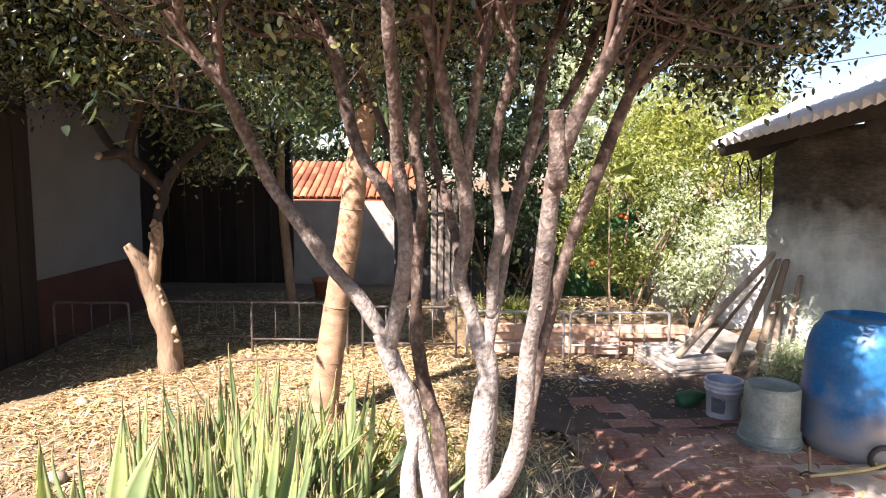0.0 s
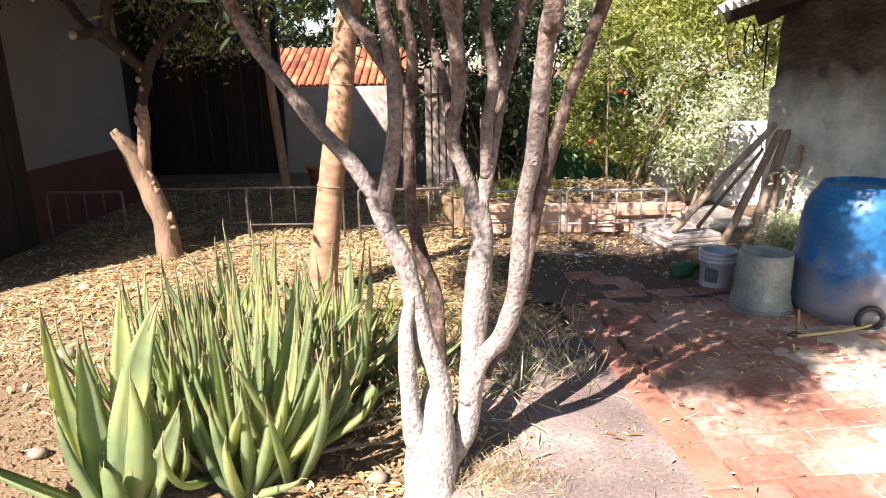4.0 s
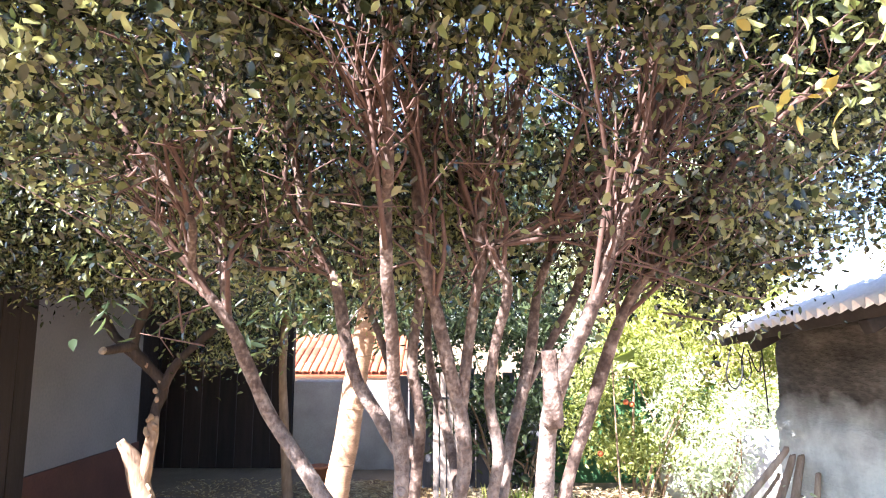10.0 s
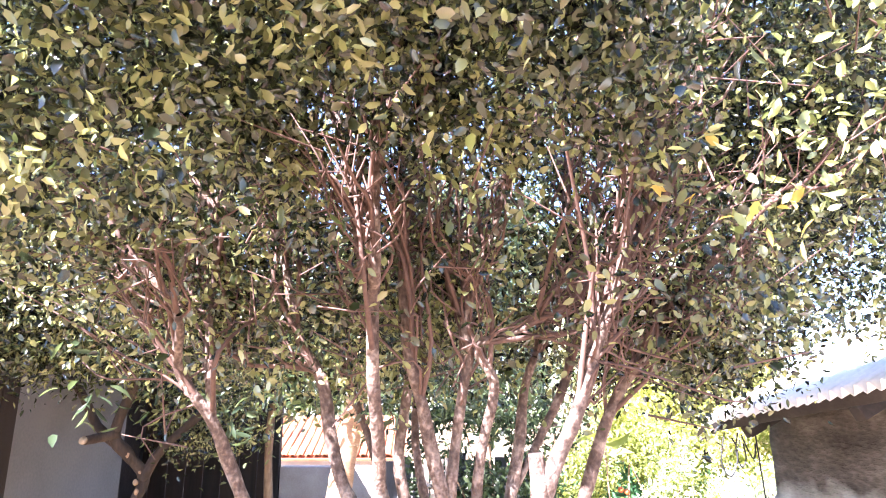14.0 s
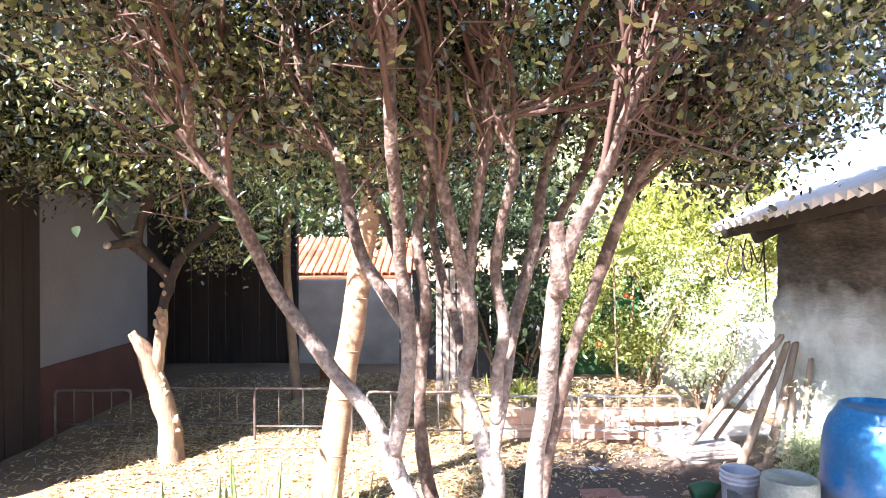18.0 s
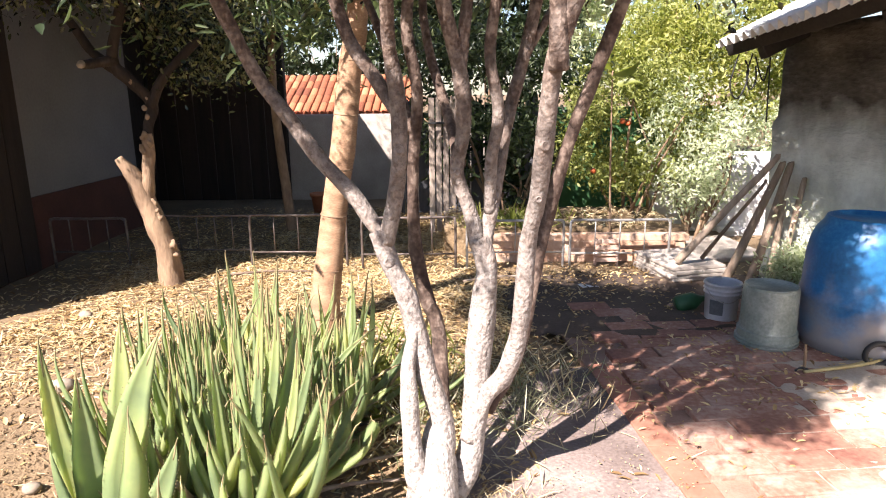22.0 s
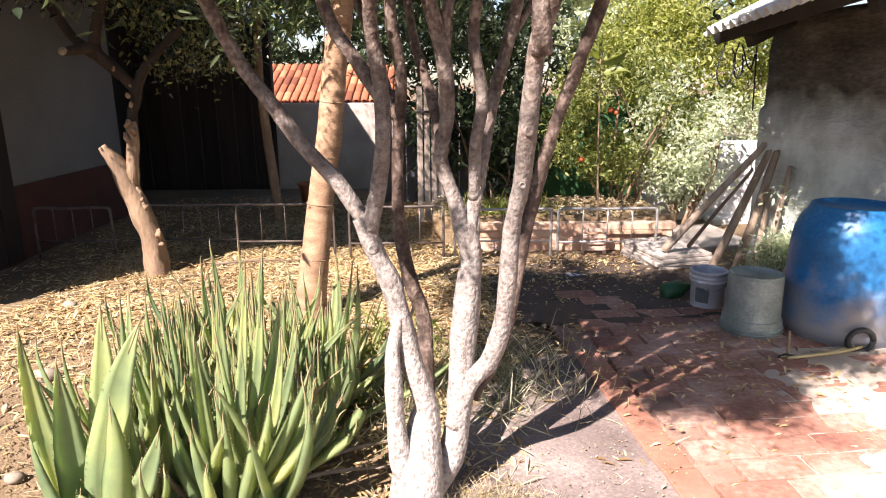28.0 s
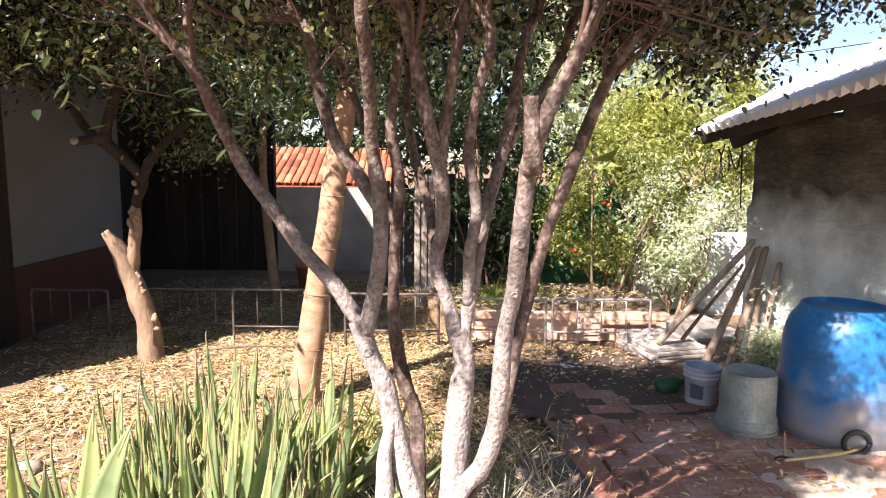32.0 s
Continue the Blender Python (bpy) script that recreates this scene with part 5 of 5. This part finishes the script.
# ---- agave clump ----
def blade(parent, base, tip, bow, wide, twist=0.0, curl=0.0, thick=0.016, dry=False):
    """One fleshy leaf from base to tip, bowed off its chord, channelled, with thorns and a dry tip."""
    base, tip, bow = Vector(base), Vector(tip), Vector(bow)
    ln, n, rows_ = (tip - base).length, 13, []
    chord = (tip - base).normalized()
    side = (Matrix.Rotation(twist, 3, "Z") @ Vector((1, 0, 0)))
    side = (side - chord * side.dot(chord)).normalized()
    bm = bmesh.new()
    for i in range(n):
        u = i / (n - 1)
        c = base.lerp(tip, u) + bow * 4 * u * (1 - u) + Vector((0, 0, -curl * u ** 4))
        d = (tip - base + bow * 4 * (1 - 2 * u)).normalized()
        nrm = d.cross(side).normalized()
        if nrm.dot(Vector((-chord.x, -chord.y, 0.5))) < 0:
            nrm = -nrm
        wid = wide * (0.62 + 1.25 * u - 1.87 * u ** 1.8) + 0.0014
        th = thick * (1 - u) + 0.0015
        wave = 0.04 * wid * math.sin(u * 19 + wide * 900)
        rows_.append(([bm.verts.new(c + side * (wid * a + wave) + nrm * (0.38 * wid * a * a - th * b)) for a, b in ((-1, 0), (-0.5, 0), (0, 0), (0.5, 0), (1, 0), (0.5, 1), (0, 1.3), (-0.5, 1))], c, wid, d, nrm))
    for a, b in zip(rows_, rows_[1:]):
        for q in range(8):
            bm.faces.new((a[0][q], a[0][(q + 1) % 8], b[0][(q + 1) % 8], b[0][q]))
    bm.faces.new(rows_[-1][0])
    leaf = part("leaf", bm, DRY_BLADE if dry else AGAVE, parent, "withered brown leaf" if dry else "")
    bm = bmesh.new()
    for q, cc, wid, d, nrm in rows_[1:-2]:
        for sd in (-1, 1):
            for f in (0.0, 0.33, 0.66):
                p = cc + side * sd * wid * 0.98 + nrm * 0.38 * wid + d * f * ln / (n - 1)
                bm.faces.new([bm.verts.new(v) for v in (p - d * 0.0025, p + d * 0.0025, p + side * sd * 0.0034 + d * 0.003)])
    end, d1 = rows_[-1][1], rows_[-1][3]
    tube(bm, [(*(rows_[-3][1] - rows_[-3][4] * 0.002), 0.003), (*(rows_[-2][1] - rows_[-2][4] * 0.001), 0.0036), (*end, 0.0026), (*(end + d1 * 0.025 + side * 0.005), 0.0008)], 2, 5)
    tagged(part("thorn_edge", bm, SPINE, leaf), kind="stuff")


def rosette(at, blades, label):
    t = thing("agave", at, label, "succulent", "agaves in the clump")
    for dx, dy, dz, bow, wide in blades:
        out = Vector((dx, dy, 0))
        b = Vector(at) + Vector((0, 0, -0.02)) + out.normalized() * 0.03
        blade(t, b, Vector(at) + Vector((dx, dy, dz)), out * bow + Vector((0, 0, 0.02)), wide, math.atan2(dy, dx) * 0.25, curl=0.05 * math.sin(40 * dx + 23 * dz), dry=wide < 0.0143)
    return t


rosette((-1.2, 1.84, 0), [(-0.17, 0.05, 0.72, 0.25, 0.049), (0.05, 0.13, 0.82, 0.1, 0.062), (0.2, 0.07, 0.8, -0.12, 0.081), (0.03, -0.09, 0.3, 0.2, 0.068), (-0.5, -0.06, 0.27, 0.05, 0.062),
                           (-0.05, 0.02, 0.6, 0.2, 0.070), (0.12, -0.02, 0.5, 0.2, 0.065), (0.24, 0.02, 0.4, 0.15, 0.054), (-0.2, 0.14, 0.5, 0.15, 0.054), (0.02, 0.2, 0.62, 0.2, 0.061), (-0.1, -0.08, 0.4, 0.2, 0.061)],
        "large broad-leaved grey-green agave at the clump's edge")
rosette((-0.82, 1.98, 0), [(-0.1, 0.1, 0.78, 0.15, 0.035), (0.0, 0.12, 0.76, 0.1, 0.037), (0.15, 0.1, 0.76, 0.15, 0.032), (0.2, 0.16, 0.8, 0.15, 0.03), (0.32, 0.0, 0.6, 0.15, 0.029), (0.37, -0.04, 0.45, 0.15, 0.027),
                           (0.06, -0.1, 0.46, 0.25, 0.032), (0.14, -0.1, 0.4, 0.25, 0.031), (-0.05, -0.1, 0.42, 0.2, 0.036), (0.24, -0.12, 0.09, 0.1, 0.024), (-0.16, -0.03, 0.55, 0.2, 0.032), (0.22, 0.05, 0.62, 0.2, 0.03), (0.03, -0.02, 0.62, 0.2, 0.032), (0.4, 0.1, 0.3, 0.1, 0.024),
                           (0.1, 0.02, 0.68, 0.1, 0.027), (-0.06, 0.03, 0.66, 0.12, 0.028), (0.2, -0.06, 0.52, 0.2, 0.026), (0.26, 0.12, 0.7, 0.18, 0.025), (0.3, 0.06, 0.5, 0.3, 0.025), (-0.12, -0.06, 0.36, 0.3, 0.03), (0.0, -0.13, 0.3, 0.35, 0.03), (0.09, 0.16, 0.84, 0.05, 0.024)],
        "tall green agave with toothed pointed leaves")
rosette((-0.6, 2.36, 0), [(0.1, -0.05, 0.3, 0.25, 0.046), (0.2, 0.0, 0.26, 0.35, 0.042), (0.0, 0.12, 0.34, 0.2, 0.04), (0.16, -0.1, 0.16, 0.2, 0.036)], "low broad-leaved bright green succulent beside the clump")
rng = np.random.default_rng(62)
for i in range(5):
    for j in range(5):
        x, y = -1.3 + 0.165 * i + rng.normal(0, 0.05), 2.16 + 0.17 * j + rng.normal(0, 0.05)
        if x > -0.62 and y < 2.3 or (i == 0 and j < 1):
            continue
        size = rng.uniform(0.42, 0.68)
        blades = []
        for k in range(int(rng.integers(16, 23))):
            az, el = 2.4 * k + rng.normal(0, 0.3), radians(48 + 34 * k / 17 + rng.normal(0, 9))
            ln = size * rng.uniform(0.6, 1.15)
            blades.append((ln * math.cos(el) * math.cos(az), ln * math.cos(el) * math.sin(az), ln * math.sin(el), rng.uniform(-0.15, 0.4), rng.uniform(0.0135, 0.033)))
        rosette((x, y, 0), blades, "narrow-leaved green agave in a dense clump")

# ---- litter and grass ----
def scatter(name, n, area, length, width, material, label, seed, dens=None, flat=1.0, z=0.012, lift=0.25):
    r = np.random.default_rng(seed)
    x0, x1, y0, y1 = area
    p = []
    while len(p) < n:
        x, y = r.uniform(x0, x1), r.uniform(y0, y1)
        if dens and r.uniform() > dens(x, y):
            continue
        low = 0.02 if z == 0.028 and x < -0.08 else 0.0
        p.append((x, y, z - low + r.uniform(0, 0.012) + ground_height(x, y)))
    a = r.uniform(0, 2 * math.pi, n)
    ways = np.stack([np.cos(a), np.sin(a), r.normal(0, lift, n)], 1)
    ob = leaves(name, np.array(p), ways, length, width, material, None, seed, flat=flat)
    return tagged(ob, label, "litter", kind="stuff")


def mulch(x, y):
    d = 1.0
    if x > 0.3:
        d = 0.12
    if y < 3.0 and x < -0.2:
        d = max(0.06, (y - 2.2) * 0.5)
    if x < -1.7 and y < 3.6:
        d *= 0.5
    if x < -2.9 or y > 5.9 and x < -1.9:
        d *= 0.25
    return d * (0.7 + 0.5 * noise.noise(Vector((x * 1.2, y * 1.2, 0))))


scatter("leaf_litter", 30000, (-3.6, 0.7, 2.2, 8.5), 0.058, 0.25, DRY, "thick dry tan leaf litter over the soil", 91, mulch, z=0.008, lift=0.26)
scatter("straw_litter", 8000, (-3.0, 0.9, 1.6, 7.0), 0.12, 0.055, STRAW, "scattered straw and dry grass stalks", 92, mulch)
scatter("paving_litter", 1500, (0.7, 2.6, 1.3, 5.4), 0.045, 0.35, DRY, "fallen dry leaves on the brick paving", 93, lambda x, y: 1.0 if y > 2.7 else 0.3, z=0.03)

scatter("bark_crumbs", 4000, (-2.6, 0.95, 1.3, 3.4), 0.0095, 0.6, DRY, "small crumbs of bark and leaf on the soil", 94, None, z=0.028)
for k, (x, y, a, l) in enumerate(((-0.45, 2.3, 0.5, 0.6), (-0.5, 2.15, 0.3, 0.5), (-0.35, 2.62, -0.1, 0.55), (-0.62, 3.45, 0.5, 0.7), (-0.3, 3.6, -0.5, 0.6), (0.3, 5.0, 0.2, 0.6), (-1.6, 5.2, 0.1, 0.7))):
    bm = bmesh.new()
    c, s = math.cos(a) * l / 2, math.sin(a) * l / 2
    tube(bm, [(x - c, y - s, 0.03, 0.011), (x, y + 0.02, 0.045, 0.009), (x + c, y + s, 0.035, 0.006)], 5, 8, 0.2, k)
    tagged(part("fallen_branch", bm, POLE), "dry fallen branch lying in the litter", "branch", "fallen branches")


scatter("ground_litter", 900, (-0.75, 0.1, 1.7, 2.9), 0.045, 0.3, DRY, "broken leaves and stalks between agaves and tree", 96, None, z=0.012)
scatter("patch_litter", 900, (0.1, 1.5, 3.5, 5.4), 0.045, 0.32, DRY, "dry leaves strewn over the dark soil", 99, lambda x, y: 1.0 if x < 0.8 or y > 4.9 else 0.25, z=0.034)
scatter("bed_litter", 900, (-0.1, 2.0, 5.85, 6.8), 0.07, 0.3, STRAW, "dry straw and leaves on the raised bed", 95, None, z=0.29)


def clods(name, n, area, size, material, label, seed):
    """Crumbs of soil: small uneven eight-sided lumps joined in one mesh."""
    r = np.random.default_rng(seed)
    x0, x1, y0, y1 = area
    octa = np.array(((1, 0, 0), (-1, 0, 0), (0, 1, 0), (0, -1, 0), (0, 0, 0.8), (0, 0, -0.8)))
    faces = np.array(((0, 2, 4), (2, 1, 4), (1, 3, 4), (3, 0, 4), (2, 0, 5), (1, 2, 5), (3, 1, 5), (0, 3, 5)))
    c = np.stack([r.uniform(x0, x1, n), r.uniform(y0, y1, n), np.zeros(n)], 1)
    s = size * r.uniform(0.3, 1.0, n) ** 2 + 0.002
    c[:, 2] = [ground_height(x, y) for x, y, _ in c] + s * 0.3
    a = r.uniform(0, 6.3, n)
    v = octa[None] * r.uniform(0.6, 1.3, (n, 6, 1)) * s[:, None, None]
    v = np.stack([v[..., 0] * np.cos(a)[:, None] - v[..., 1] * np.sin(a)[:, None], v[..., 0] * np.sin(a)[:, None] + v[..., 1] * np.cos(a)[:, None], v[..., 2]], 2) + c[:, None]
    me = bpy.data.meshes.new(name)
    me.from_pydata(v.reshape(-1, 3).tolist(), [], (faces[None] + (np.arange(n) * 6)[:, None, None]).reshape(-1, 3).tolist())
    me.materials.append(material)
    return tagged(new(name, me), label, "soil", kind="stuff")


clods("soil_crumbs", 4200, (-2.8, 0.0, 1.3, 3.2), 0.014, SOIL, "crumbly clods of dry soil", 97)
clods("soil_crumbs", 900, (0.3, 2.4, 3.9, 5.3), 0.022, SHADED_SOIL, "small dark clods beyond the bricks", 98)


def tussock(at, n, length, width, material, label, seed, spread):
    r = np.random.default_rng(seed)
    p = np.array(at) + r.normal(0, 1, (n, 3)) * np.array((*spread, 0))
    ways = np.stack([r.normal(0, 0.7, n), r.normal(0, 0.7, n), r.uniform(0.4, 1.2, n)], 1)
    return tagged(leaves("grass_tuft", p, ways, length, width, material, None, seed), label, "grass", "tufts round the tree", "stuff")


tussock((0.2, 2.95, 0), 420, 0.22, 0.018, GRASS, "striped pale grass tuft at the tree's foot", 101, (0.18, 0.2))
tussock((-0.25, 2.8, 0), 300, 0.2, 0.02, GRASS, "green and straw grass tuft behind the trunk", 102, (0.18, 0.25))
tussock((-0.45, 3.2, 0), 300, 0.22, 0.06, LEAF_CITRUS, "green weeds growing through the litter", 103, (0.25, 0.3))
tussock((0.1, 1.98, 0.02), 750, 0.09, 0.014, STRAW, "dry straw tuft at the trunk base", 104, (0.11, 0.06))

tussock((0.55, 6.0, 0.27), 200, 0.2, 0.09, LEAF_LIME, "pale green weeds on the raised bed", 105, (0.22, 0.12))
tussock((-0.55, 2.95, 0), 40, 0.3, 0.2, LEAF_CITRUS, "broad green leaves beside the agaves", 106, (0.05, 0.06))
tussock((0.5, 3.1, 0), 90, 0.16, 0.04, STRAW, "dry straw tuft beside the paving edge", 107, (0.12, 0.2))

# pale sand drifted over the sunny side of the paving, thinning out over the bricks
def drift(x, y):
    """Depth of the sand: deepest along the shed side, nothing towards the tree."""
    edge = min((x - 1.42 - 0.22 * max(0.0, y - 2.2)) * 0.03, 0.01)
    return edge - 0.006 + 0.014 * noise.noise(Vector((x * 4, y * 4, 3))) + 0.008 * noise.noise(Vector((x * 13, y * 13, 7)))


bm = bmesh.new()
grid = [[bm.verts.new((1.15 + 0.03 * i, 1.2 + 0.03 * j, 0.037 + drift(1.15 + 0.03 * i, 1.2 + 0.03 * j))) for i in range(54)] for j in range(72)]
for lower, upper in zip(grid, grid[1:]):
    for i in range(53):
        bm.faces.new((lower[i], lower[i + 1], upper[i + 1], upper[i]))
tagged(part("sand_drift", bm, SAND), "pale dry sand drifted over the bricks", "sand", kind="stuff")

# ---- brick paving, last ----
paving = thing("brick_paving", (1.7, 3, 0), "worn red brick paving with sandy joints", "paving", kind="structure")
EDGE = Matrix.Translation((0.823, 2.3, 0)) @ Matrix.Rotation(math.atan2(0.095, 1), 4, "Z")
bm = bmesh.new()
box(bm, (0.93, 0.1, -0.005), (2.0, 3.8, 0.03), m=EDGE)
part("bedding", bm, MORTAR, paving, smooth=False)
rng = np.random.default_rng(110)
for stuff, places in ((BRICK, [(0.23 + 0.279 * i + 0.139 * (j % 2), -1.7 + 0.142 * j, 0.0) for j in range(27) for i in range(6) if j < 24 or math.sin(j * 7.3 + i * 3.1) > -0.2]), (BRICK_E, [(0.0, -1.65 + 0.28 * j, 90.0) for j in range(10)])):
    for shape in range(4):
        bm = box(bmesh.new(), (0, 0, 0), (0.272, 0.135, 0.05), bevel=0.005)
        for v in bm.verts:
            v.co += Vector((noise.noise(v.co * 31 + Vector((shape * 7, 0, 0))), noise.noise(v.co * 31 + Vector((0, shape * 7, 5))), noise.noise(v.co * 23 + Vector((0, 3, shape * 7))))) * 0.003
        one = None
        for x, y, a in places[shape::4]:
            o = one.copy() if one else part("brick", bm, stuff, paving, smooth=False)
            if one:
                scene.collection.objects.link(o)
            one = o
            o.matrix_parent_inverse = Matrix()
            o.matrix_basis = Matrix.Translation((-1.7, -3, 0)) @ EDGE @ Matrix.Translation((x + rng.normal(0, 0.003), y + rng.normal(0, 0.002), 0.012 + rng.normal(0, 0.003))) @ Matrix.Rotation(radians(a) + rng.normal(0, 0.01), 4, "Z") @ Matrix.Rotation(rng.normal(0, 0.014), 4, "X")
